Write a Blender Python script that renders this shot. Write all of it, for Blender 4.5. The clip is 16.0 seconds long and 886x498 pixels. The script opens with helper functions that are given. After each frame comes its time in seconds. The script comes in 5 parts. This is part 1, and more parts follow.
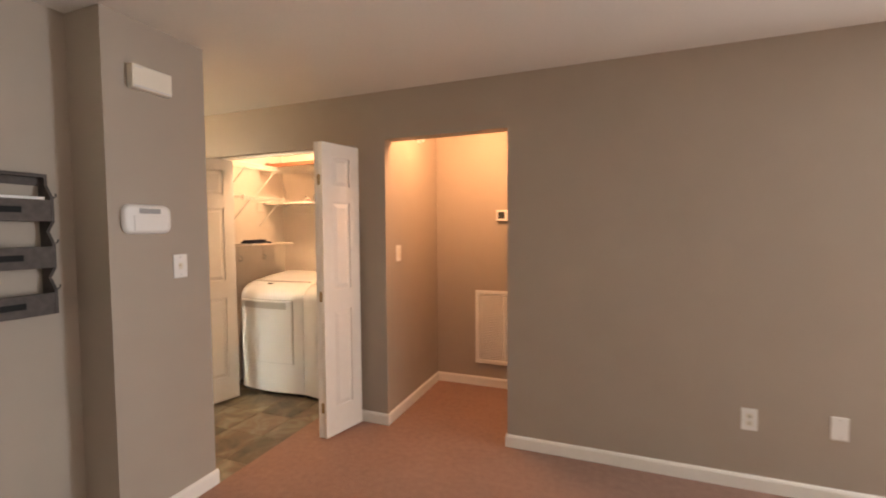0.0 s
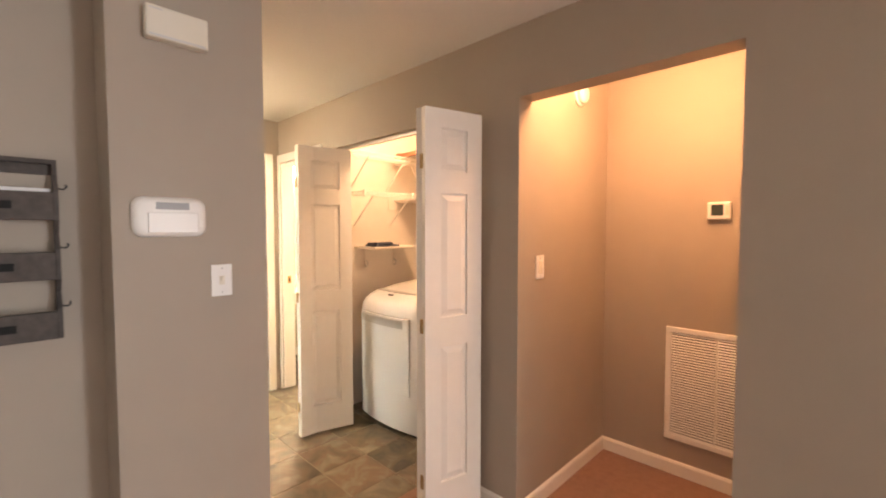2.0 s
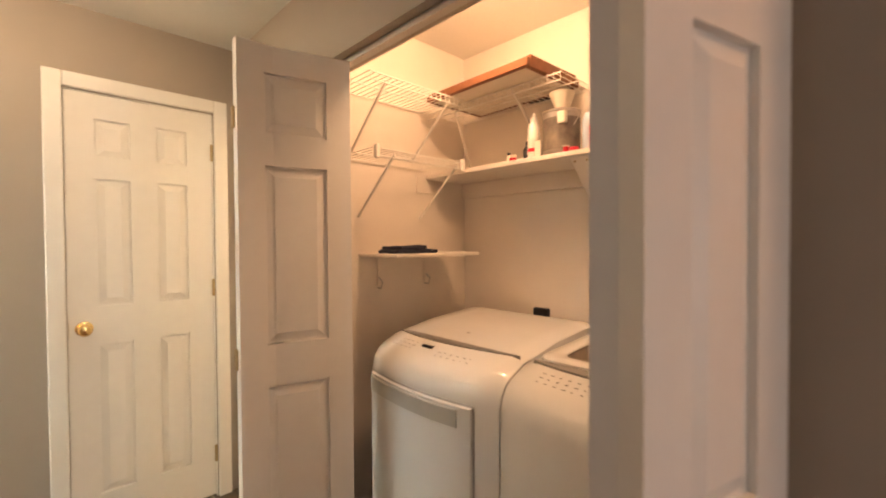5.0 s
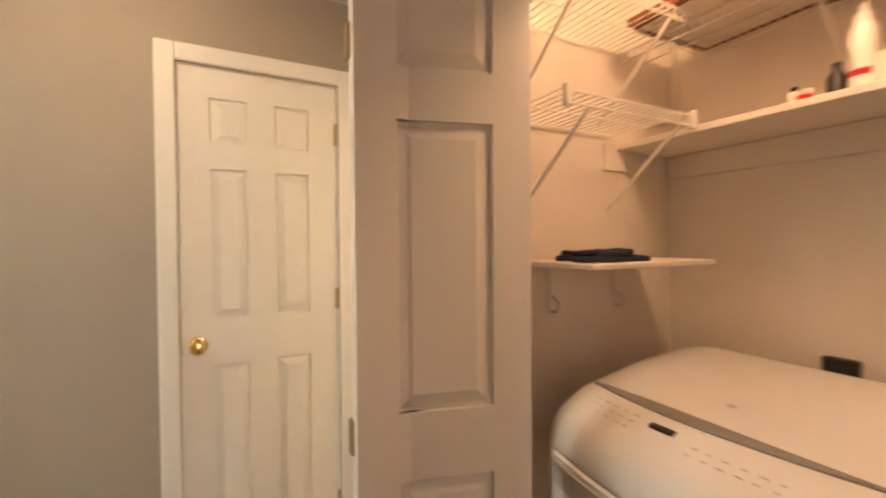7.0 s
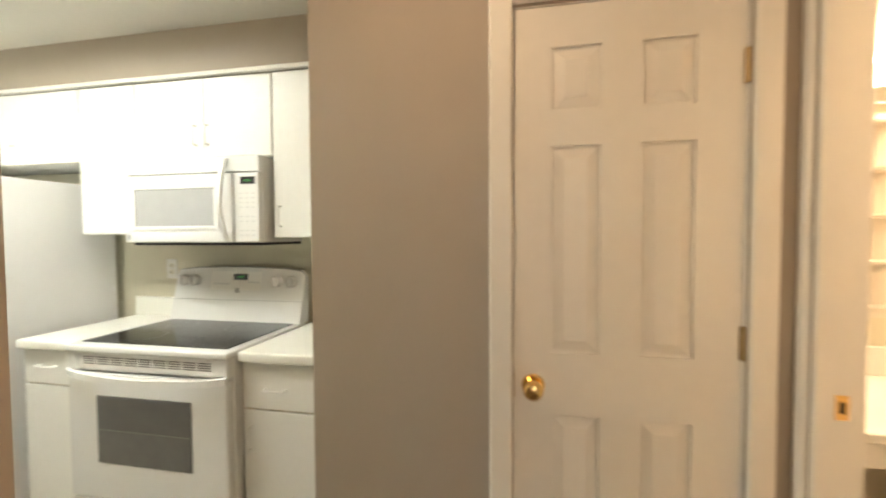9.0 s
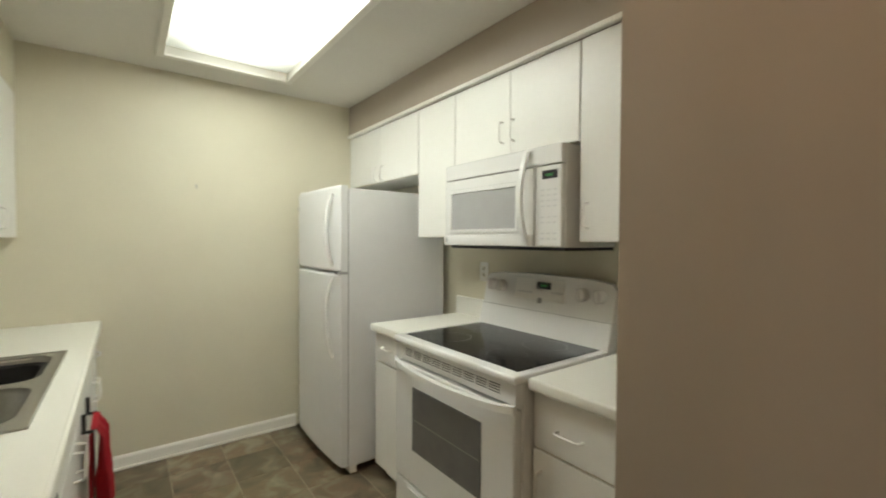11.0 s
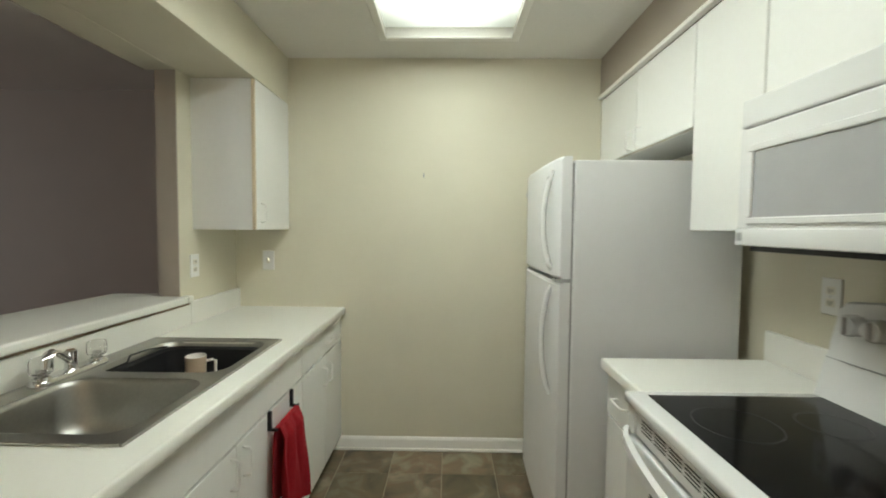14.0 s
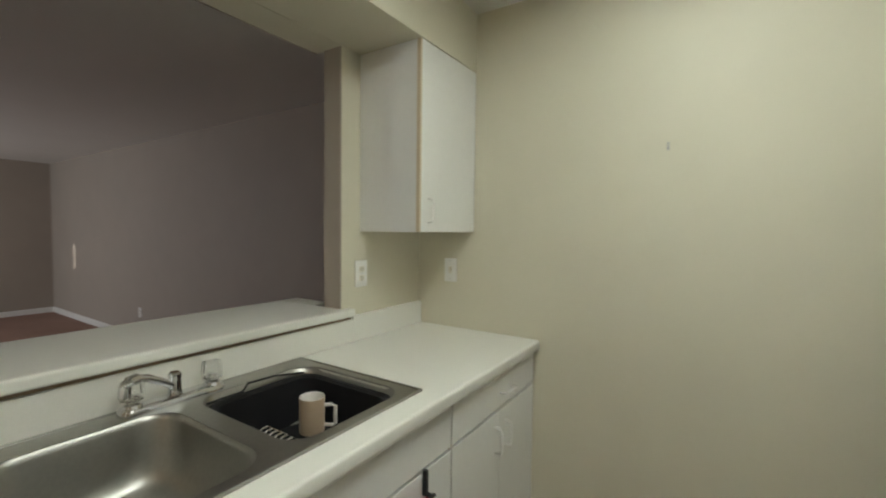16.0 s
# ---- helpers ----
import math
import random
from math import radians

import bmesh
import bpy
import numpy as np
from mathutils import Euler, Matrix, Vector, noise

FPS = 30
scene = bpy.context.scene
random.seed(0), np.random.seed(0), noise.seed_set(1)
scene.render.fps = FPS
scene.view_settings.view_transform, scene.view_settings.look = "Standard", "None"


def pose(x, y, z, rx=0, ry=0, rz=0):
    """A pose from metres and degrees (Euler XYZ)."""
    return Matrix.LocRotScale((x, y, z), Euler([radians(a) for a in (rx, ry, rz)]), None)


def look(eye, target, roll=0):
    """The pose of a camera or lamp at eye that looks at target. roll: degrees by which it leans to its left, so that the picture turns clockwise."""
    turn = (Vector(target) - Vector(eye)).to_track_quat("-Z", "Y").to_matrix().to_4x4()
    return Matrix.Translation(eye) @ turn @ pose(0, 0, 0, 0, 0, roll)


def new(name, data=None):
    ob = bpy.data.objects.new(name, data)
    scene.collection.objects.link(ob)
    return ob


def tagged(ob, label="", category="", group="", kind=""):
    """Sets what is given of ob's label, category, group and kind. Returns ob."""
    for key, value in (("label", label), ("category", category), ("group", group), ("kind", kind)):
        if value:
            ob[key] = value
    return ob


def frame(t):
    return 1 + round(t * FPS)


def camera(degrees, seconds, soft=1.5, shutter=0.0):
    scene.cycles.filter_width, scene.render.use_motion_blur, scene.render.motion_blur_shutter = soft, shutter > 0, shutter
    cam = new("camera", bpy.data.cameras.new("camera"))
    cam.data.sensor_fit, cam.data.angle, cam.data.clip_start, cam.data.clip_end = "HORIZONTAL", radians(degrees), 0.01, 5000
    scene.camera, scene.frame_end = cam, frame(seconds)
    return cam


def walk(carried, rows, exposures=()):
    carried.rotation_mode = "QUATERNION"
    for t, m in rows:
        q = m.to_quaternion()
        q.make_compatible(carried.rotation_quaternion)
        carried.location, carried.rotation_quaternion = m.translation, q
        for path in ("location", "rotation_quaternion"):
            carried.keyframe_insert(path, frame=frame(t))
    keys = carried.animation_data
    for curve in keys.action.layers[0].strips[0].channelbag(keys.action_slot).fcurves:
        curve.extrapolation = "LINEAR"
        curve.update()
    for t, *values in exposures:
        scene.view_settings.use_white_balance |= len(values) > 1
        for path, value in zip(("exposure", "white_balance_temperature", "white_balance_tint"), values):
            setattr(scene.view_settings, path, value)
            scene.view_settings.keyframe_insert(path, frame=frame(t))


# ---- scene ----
cam = camera(92.7, 16.0, soft=1.9, shutter=0.5)
PATH = [
    (0, (0.085, -0.038, 1.424), (-0.628, 1.829, 1.332), -0.4),
    (0.5, (0.046, 0.178, 1.44), (-0.891, 1.942, 1.347), -0.2),
    (1, (-0.008, 0.44, 1.434), (-1.167, 2.067, 1.345), -0.4),
    (1.5, (-0.094, 0.683, 1.416), (-1.409, 2.187, 1.326), 0.0),
    (2, (-0.218, 0.94, 1.436), (-1.614, 2.369, 1.348), 0.0),
    (2.5, (-0.368, 1.194, 1.425), (-1.818, 2.569, 1.348), -0.0),
    (3, (-0.592, 1.377, 1.403), (-2.061, 2.733, 1.332), 0.3),
    (3.5, (-0.837, 1.502, 1.399), (-2.307, 2.857, 1.338), 0.4),
    (3.7, (-0.938, 1.56, 1.393), (-2.409, 2.913, 1.333), 0.3),
    (5.8, (-1.739, 1.932, 1.354), (-3.161, 3.338, 1.326), -0.6),
    (6, (-1.802, 1.958, 1.356), (-3.233, 3.355, 1.33), -0.7),
    (6.5, (-1.964, 2.02, 1.37), (-3.538, 3.253, 1.34), -0.5),
    (7, (-2.095, 2.067, 1.368), (-3.863, 2.991, 1.331), -0.4),
    (7.5, (-2.274, 2.142, 1.378), (-4.196, 2.665, 1.334), -0.3),
    (8, (-2.438, 2.084, 1.385), (-4.425, 2.305, 1.333), -0.3),
    (8.5, (-2.589, 2.006, 1.4), (-4.588, 1.962, 1.348), -0.2),
    (9, (-2.726, 1.967, 1.41), (-4.686, 1.57, 1.338), -0.3),
    (9.5, (-2.828, 1.905, 1.412), (-4.677, 1.146, 1.349), -0.1),
    (10, (-2.948, 1.836, 1.402), (-4.624, 0.744, 1.345), 0.2),
    (10.2, (-2.99, 1.818, 1.402), (-4.589, 0.608, 1.353), 0.2),
    (12.3, (-3.423, 1.668, 1.403), (-3.883, -0.276, 1.323), 0.4),
    (12.5, (-3.462, 1.641, 1.415), (-3.82, -0.325, 1.333), 0.4),
    (13, (-3.51, 1.537, 1.407), (-3.686, -0.454, 1.321), 0.3),
    (13.5, (-3.632, 1.403, 1.412), (-3.712, -0.596, 1.325), 0.4),
    (14, (-3.684, 1.21, 1.417), (-3.656, -0.787, 1.319), 0.5),
    (14.5, (-3.673, 1.015, 1.417), (-3.477, -0.973, 1.327), 0.6),
    (15, (-3.733, 0.798, 1.412), (-3.206, -1.13, 1.318), 0.6),
    (15.5, (-3.736, 0.611, 1.406), (-2.899, -1.207, 1.308), 0.6),
    (16, (-3.695, 0.411, 1.41), (-2.607, -1.264, 1.321), 0.7),
]
EXPOSURES = [(0, 1.14, 6900, 13), (1.0, 1.3, 6900, 13), (2.0, 1.34, 6900, 14), (3.5, 0.96, 6900, 15), (6, 0.28, 6900, 15), (8.0, 0.24, 6900, 14), (9.0, -0.06, 6950, 13), (10, -0.66, 6950, 13), (12.5, -1.04, 6450, 9), (14, -1.06, 6450, 9), (16, -1.4, 6500, 11)]
walk(cam, [(t, look(eye, target, roll)) for t, eye, target, roll in PATH], EXPOSURES)

# ---- world and light ----
world = bpy.data.worlds.new("world")
scene.world = world
world.use_nodes = True
wn = world.node_tree
sky = wn.nodes.new("ShaderNodeTexSky")
sky.sky_type, sky.sun_disc = "NISHITA", False
sky.sun_elevation, sky.sun_rotation = radians(10.6), radians(0)
wn.links.new(sky.outputs[0], wn.nodes["Background"].inputs[0])
wn.nodes["Background"].inputs[1].default_value = 0.12


def lamp(name, kind, energy, colour, m, size=0.1, size_y=None):
    d = bpy.data.lights.new(name, kind)
    d.energy, d.color = energy, colour
    if kind == "AREA":
        d.shape, d.size, d.size_y = "RECTANGLE", size, size_y or size
    elif kind == "SUN":
        d.angle = radians(0.6)
    else:
        d.shadow_soft_size = size
    ob = new(name, d)
    ob.matrix_world = m
    return ob


lamp("sun", "SUN", 5.0, (1.0, 0.95, 0.88), look((0, 0, 8), (0, -4.53, 7.15)))
# daylight through the patio door of the living room
lamp("patio_daylight", "AREA", 138, (0.84, 0.92, 1.0), look((3.7, 2.56, 1.2), (3.4, -1.0, 1.0)), 1.7, 2.0)
# ceiling bulbs of the laundry closet and the return-air alcove
lamp("laundry_bulb", "POINT", 17.5, (1.0, 0.60, 0.33), pose(-2.42, 2.93, 2.31), 0.08)
lamp("alcove_bulb", "POINT", 20, (1.0, 0.51, 0.25), pose(-0.86, 2.90, 2.30), 0.10)

# unseen hall bulb, added to brighten the closet door and the refrigerator's side
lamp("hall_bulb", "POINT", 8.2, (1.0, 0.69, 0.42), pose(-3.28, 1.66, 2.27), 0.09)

# ---- materials ----


def mat(name, base, rough=0.5, metal=0.0, grain=0.06, scale=14.0, bump=0.0, bump_scale=220.0, coat=0.0, other=None, ior=1.45):
    """A surface with colour variation at two scales and fine relief."""
    m = bpy.data.materials.new(name)
    m.use_nodes = True
    nt = m.node_tree
    b = nt.nodes["Principled BSDF"]
    b.inputs["Roughness"].default_value = rough
    b.inputs["Metallic"].default_value = metal
    b.inputs["Coat Weight"].default_value = coat
    b.inputs["IOR"].default_value = ior
    co = nt.nodes.new("ShaderNodeTexCoord")
    n1 = nt.nodes.new("ShaderNodeTexNoise")
    n1.inputs["Scale"].default_value, n1.inputs["Detail"].default_value = scale, 6
    n2 = nt.nodes.new("ShaderNodeTexNoise")
    n2.inputs["Scale"].default_value, n2.inputs["Detail"].default_value = 1.7, 3
    add = nt.nodes.new("ShaderNodeMath")
    add.operation = "ADD"
    nt.links.new(co.outputs["Object"], n1.inputs["Vector"])
    nt.links.new(co.outputs["Object"], n2.inputs["Vector"])
    nt.links.new(n1.outputs[0], add.inputs[0])
    nt.links.new(n2.outputs[0], add.inputs[1])
    ramp = nt.nodes.new("ShaderNodeMapRange")
    ramp.inputs[1].default_value, ramp.inputs[2].default_value = 0.6, 1.4
    nt.links.new(add.outputs[0], ramp.inputs[0])
    mix = nt.nodes.new("ShaderNodeMix")
    mix.data_type = "RGBA"
    low = [max(0, c * (1 - grain)) for c in base]
    high = other or [min(1, c * (1 + grain)) for c in base]
    mix.inputs[6].default_value, mix.inputs[7].default_value = (*low, 1), (*high, 1)
    nt.links.new(ramp.outputs[0], mix.inputs[0])
    nt.links.new(mix.outputs[2], b.inputs["Base Color"])
    if bump:
        n3 = nt.nodes.new("ShaderNodeTexNoise")
        n3.inputs["Scale"].default_value, n3.inputs["Detail"].default_value = bump_scale, 4
        nt.links.new(co.outputs["Object"], n3.inputs["Vector"])
        bp = nt.nodes.new("ShaderNodeBump")
        bp.inputs["Strength"].default_value, bp.inputs["Distance"].default_value = bump, 0.004
        nt.links.new(n3.outputs[0], bp.inputs["Height"])
        nt.links.new(bp.outputs[0], b.inputs["Normal"])
    return m


def glow(name, colour, strength):
    m = bpy.data.materials.new(name)
    m.use_nodes = True
    b = m.node_tree.nodes["Principled BSDF"]
    b.inputs["Base Color"].default_value = (*colour, 1)
    b.inputs["Emission Color"].default_value = (*colour, 1)
    b.inputs["Emission Strength"].default_value = strength
    return m


def clear(name, colour, rough=0.02):
    m = bpy.data.materials.new(name)
    m.use_nodes = True
    b = m.node_tree.nodes["Principled BSDF"]
    b.inputs["Base Color"].default_value = (*colour, 1)
    b.inputs["Roughness"].default_value = rough
    b.inputs["Transmission Weight"].default_value = 1.0
    b.inputs["IOR"].default_value = 1.45
    return m


GREIGE = mat("greige_wall_paint", (0.40, 0.345, 0.285), 0.6, grain=0.035, scale=5, bump=0.05, bump_scale=90)
CREAM = mat("cream_wall_paint", (0.68, 0.64, 0.51), 0.5, grain=0.03, scale=4, bump=0.05, bump_scale=90)
CLOSETW = mat("closet_wall_paint", (0.77, 0.71, 0.64), 0.55, grain=0.05, scale=6, bump=0.08, bump_scale=90)
CEIL = mat("ceiling_paint", (0.74, 0.72, 0.67), 0.8, grain=0.03, scale=60, bump=0.35, bump_scale=120)
TRIM = mat("white_trim_paint", (0.85, 0.83, 0.78), 0.35, grain=0.02, scale=18, bump=0.03)
DOORW = mat("white_door_paint", (0.87, 0.85, 0.80), 0.38, grain=0.025, scale=22, bump=0.06, bump_scale=90)
LAMINATE = mat("white_laminate", (0.83, 0.825, 0.79), 0.32, grain=0.02, scale=40)
EDGE = mat("almond_edge_band", (0.62, 0.52, 0.36), 0.45, grain=0.05)
COUNTER = mat("white_counter_laminate", (0.83, 0.82, 0.76), 0.28, grain=0.03, scale=160)
APPL = mat("white_enamel", (0.80, 0.80, 0.79), 0.22, grain=0.012, coat=0.5)
APPLT = mat("textured_white_enamel", (0.78, 0.78, 0.78), 0.38, grain=0.015, bump=0.10, bump_scale=260)
GREYP = mat("grey_plastic", (0.36, 0.36, 0.36), 0.4)
LGREY = mat("pale_grey_print", (0.62, 0.62, 0.62), 0.5)
SILVER = mat("silver_plastic", (0.52, 0.51, 0.49), 0.35, metal=0.4)
BLACK = mat("black_plastic", (0.015, 0.015, 0.017), 0.4, grain=0.2)
DARKGAP = mat("dark_gap", (0.02, 0.018, 0.016), 0.9)
GLASSTOP = mat("black_ceramic_glass", (0.006, 0.006, 0.007), 0.10, grain=0.2, ior=1.28)
OVENGLASS = mat("smoked_oven_glass", (0.15, 0.15, 0.15), 0.08, grain=0.12, coat=0.5)
MWGLASS = mat("pale_microwave_screen", (0.42, 0.42, 0.43), 0.15, grain=0.04, coat=0.4)
STEEL = mat("brushed_stainless", (0.43, 0.42, 0.39), 0.38, metal=1.0, grain=0.08, scale=90, bump=0.03, bump_scale=400)
CHROME = mat("chrome", (0.75, 0.75, 0.76), 0.07, metal=1.0, grain=0.02)
BRASS = mat("polished_brass", (0.80, 0.53, 0.20), 0.16, metal=1.0, grain=0.05)
BRASSD = mat("dull_brass", (0.42, 0.31, 0.17), 0.4, metal=1.0, grain=0.12)
WIRE = mat("white_vinyl_wire", (0.80, 0.77, 0.72), 0.4, grain=0.02)
PLATE = mat("white_plastic", (0.84, 0.83, 0.80), 0.32, grain=0.01)
IVORY = mat("ivory_plastic", (0.78, 0.74, 0.64), 0.4, grain=0.02)
GREYWOOD = mat("grey_weathered_wood", (0.085, 0.072, 0.065), 0.7, grain=0.4, scale=38, bump=0.3, bump_scale=70)
# brown that paints the shadow gap below the bar ledge
GAPSHADE = mat("shadow_gap_brown", (0.27, 0.19, 0.125), 0.6, grain=0.3, scale=30, bump=0.1, bump_scale=60)
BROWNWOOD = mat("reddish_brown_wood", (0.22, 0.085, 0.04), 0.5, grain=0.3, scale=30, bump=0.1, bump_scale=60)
RED = mat("red_towel_cotton", (0.33, 0.008, 0.016), 0.95, grain=0.2, scale=60, bump=0.7, bump_scale=500)
DENIM = mat("dark_blue_cloth", (0.018, 0.022, 0.04), 0.95, grain=0.35, scale=50, bump=0.5, bump_scale=300)
MUG = mat("tan_glazed_ceramic", (0.50, 0.38, 0.27), 0.3, grain=0.04)
MUGW = mat("white_glazed_ceramic", (0.82, 0.79, 0.74), 0.25, grain=0.02)
PAPER = mat("white_paper", (0.85, 0.85, 0.84), 0.8, grain=0.02)
ACRYL = clear("clear_acrylic", (0.99, 0.99, 0.97), 0.12)
ACRYL.node_tree.nodes["Principled BSDF"].inputs["Transmission Weight"].default_value = 0.85
ACRYL.node_tree.nodes["Principled BSDF"].inputs["IOR"].default_value = 1.14
PANE = clear("window_glass", (1, 1, 1), 0.0)
MIRROR = mat("mirror_silver", (0.88, 0.89, 0.88), 0.015, metal=1.0, grain=0.0)
GREEN = glow("green_display", (0.03, 0.22, 0.05), 0.5)


def tube_panel():
    """A diffuser lit by two tubes: bright along the tubes, dimmer towards one end."""
    m = glow("fluorescent_diffuser", (0.93, 1.0, 0.92), 1.0)
    nt = m.node_tree
    co = nt.nodes.new("ShaderNodeTexCoord")
    sep = nt.nodes.new("ShaderNodeSeparateXYZ")
    nt.links.new(co.outputs["Generated"], sep.inputs[0])
    a = nt.nodes.new("ShaderNodeMath")
    a.operation = "SUBTRACT"
    nt.links.new(sep.outputs[0], a.inputs[0])
    a.inputs[1].default_value = 0.5
    b = nt.nodes.new("ShaderNodeMath")
    b.operation = "ABSOLUTE"
    nt.links.new(a.outputs[0], b.inputs[0])
    across = nt.nodes.new("ShaderNodeMapRange")
    across.interpolation_type = "SMOOTHSTEP"
    for k, v in enumerate((0.5, 0.1, 0.25, 1.0)):
        across.inputs[k + 1].default_value = v
    nt.links.new(b.outputs[0], across.inputs[0])
    along = nt.nodes.new("ShaderNodeMapRange")
    along.interpolation_type = "SMOOTHSTEP"
    for k, v in enumerate((0.0, 0.45, 0.06, 1.0)):
        along.inputs[k + 1].default_value = v
    nt.links.new(sep.outputs[1], along.inputs[0])
    last = nt.nodes.new("ShaderNodeMath")
    last.operation = "MULTIPLY"
    nt.links.new(across.outputs[0], last.inputs[0])
    nt.links.new(along.outputs[0], last.inputs[1])
    e = nt.nodes.new("ShaderNodeMath")
    e.operation = "MULTIPLY"
    e.inputs[1].default_value = 28.5
    nt.links.new(last.outputs[0], e.inputs[0])
    nt.links.new(e.outputs[0], nt.nodes["Principled BSDF"].inputs["Emission Strength"])
    return m


DIFFUSER = tube_panel()
BULB = glow("vanity_bulb", (1.0, 0.77, 0.54), 185.0)
CARPET = mat("taupe_carpet", (0.355, 0.215, 0.165), 0.97, grain=0.16, scale=26, bump=0.9, bump_scale=520)
GROUT = mat("vinyl_joint", (0.36, 0.31, 0.23), 0.6, grain=0.1)
CAPRED = mat("red_cap_plastic", (0.55, 0.02, 0.04), 0.35)
TINGREY = mat("dull_tin", (0.38, 0.35, 0.32), 0.35, metal=0.8, grain=0.15)
TAN = mat("tan_tub", (0.42, 0.27, 0.12), 0.5, grain=0.1)
TEAL = mat("grey_blue_lid", (0.16, 0.24, 0.27), 0.5)
CREAMP = mat("cream_plastic", (0.74, 0.68, 0.58), 0.45)
CORD = mat("grey_cord", (0.25, 0.21, 0.19), 0.6)
GAP_Z0, GAP_Z1 = 1.62, 1.98
GRASS = mat("lawn", (0.06, 0.10, 0.03), 0.95, grain=0.4, scale=8)


def slate():
    """Vinyl tile that looks like mottled slate, each piece a little different."""
    m = bpy.data.materials.new("mottled_slate_vinyl")
    m.use_nodes = True
    nt = m.node_tree
    b = nt.nodes["Principled BSDF"]
    b.inputs["Roughness"].default_value = 0.42
    info = nt.nodes.new("ShaderNodeObjectInfo")
    geo = nt.nodes.new("ShaderNodeNewGeometry")
    sep = nt.nodes.new("ShaderNodeVectorMath")
    sep.operation = "SCALE"
    sep.inputs[0].default_value = (37, 91, 53)
    nt.links.new(info.outputs["Random"], sep.inputs["Scale"])
    pos = nt.nodes.new("ShaderNodeVectorMath")
    pos.operation = "ADD"
    nt.links.new(geo.outputs["Position"], pos.inputs[0])
    nt.links.new(sep.outputs[0], pos.inputs[1])
    n1 = nt.nodes.new("ShaderNodeTexNoise")
    n1.inputs["Scale"].default_value, n1.inputs["Detail"].default_value = 6.0, 9
    n1.inputs["Distortion"].default_value = 0.7
    nt.links.new(pos.outputs[0], n1.inputs["Vector"])
    ramp = nt.nodes.new("ShaderNodeValToRGB")
    e = ramp.color_ramp.elements
    e[0].position, e[0].color = 0.30, (0.085, 0.070, 0.045, 1)
    e[1].position, e[1].color = 0.72, (0.34, 0.29, 0.19, 1)
    for p, c in ((0.45, (0.165, 0.130, 0.080, 1)), (0.52, (0.20, 0.145, 0.085, 1)), (0.60, (0.23, 0.21, 0.14, 1))):
        x = e.new(p)
        x.color = c
    nt.links.new(n1.outputs[0], ramp.inputs[0])
    hsv = nt.nodes.new("ShaderNodeHueSaturation")
    hue = nt.nodes.new("ShaderNodeMapRange")
    hue.inputs[3].default_value, hue.inputs[4].default_value = 0.508, 0.485
    mul = nt.nodes.new("ShaderNodeMath")
    mul.operation = "MULTIPLY"
    mul.inputs[1].default_value = 7.31
    frc = nt.nodes.new("ShaderNodeMath")
    frc.operation = "FRACT"
    nt.links.new(info.outputs["Random"], mul.inputs[0])
    nt.links.new(mul.outputs[0], frc.inputs[0])
    nt.links.new(frc.outputs[0], hue.inputs[0])
    nt.links.new(hue.outputs[0], hsv.inputs["Hue"])
    val = nt.nodes.new("ShaderNodeMapRange")
    val.inputs[3].default_value, val.inputs[4].default_value = 0.72, 1.2
    nt.links.new(info.outputs["Random"], val.inputs[0])
    nt.links.new(val.outputs[0], hsv.inputs["Value"])
    nt.links.new(ramp.outputs[0], hsv.inputs["Color"])
    nt.links.new(hsv.outputs[0], b.inputs["Base Color"])
    bp = nt.nodes.new("ShaderNodeBump")
    bp.inputs["Strength"].default_value, bp.inputs["Distance"].default_value = 0.25, 0.003
    nt.links.new(n1.outputs[0], bp.inputs["Height"])
    nt.links.new(bp.outputs[0], b.inputs["Normal"])
    return m


SLATE = slate()

# ---- mesh helpers ----


def boxes(*bs, bevel=0.0, seg=1):
    """One bmesh of boxes (x0, x1, y0, y1, z0, z1)."""
    bm = bmesh.new()
    for x0, x1, y0, y1, z0, z1 in bs:
        one = bmesh.new()
        bmesh.ops.create_cube(one, size=1)
        for v in one.verts:
            v.co = Vector(((x0 + x1) / 2 + v.co.x * (x1 - x0), (y0 + y1) / 2 + v.co.y * (y1 - y0), (z0 + z1) / 2 + v.co.z * (z1 - z0)))
        if bevel:
            bmesh.ops.bevel(one, geom=one.edges[:], offset=min(bevel, 0.45 * min(x1 - x0, y1 - y0, z1 - z0)), segments=seg, affect="EDGES", profile=0.5)
        tmp = bpy.data.meshes.new("tmp")
        one.to_mesh(tmp)
        bm.from_mesh(tmp)
        bpy.data.meshes.remove(tmp)
        one.free()
    return bm


def lathe(profile, n=24, at=(0, 0, 0), axis="z", caps=True):
    """Turn (radius, height) points round an axis."""
    bm = bmesh.new()
    rings = []
    for r, h in profile:
        ring = []
        for k in range(n):
            a = 2 * math.pi * k / n
            p = (r * math.cos(a), r * math.sin(a), h)
            p = {"z": p, "x": (p[2], p[0], p[1]), "y": (p[0], p[2], p[1])}[axis]
            ring.append(bm.verts.new(Vector(p) + Vector(at)))
        rings.append(ring)
    for a, b in zip(rings, rings[1:]):
        for k in range(n):
            bm.faces.new((a[k], a[(k + 1) % n], b[(k + 1) % n], b[k]))
    for ring, flip in ((rings[0], True), (rings[-1], False)) if caps else ():
        bm.faces.new(ring[::-1] if flip else ring)
    bmesh.ops.recalc_face_normals(bm, faces=bm.faces[:])
    return bm


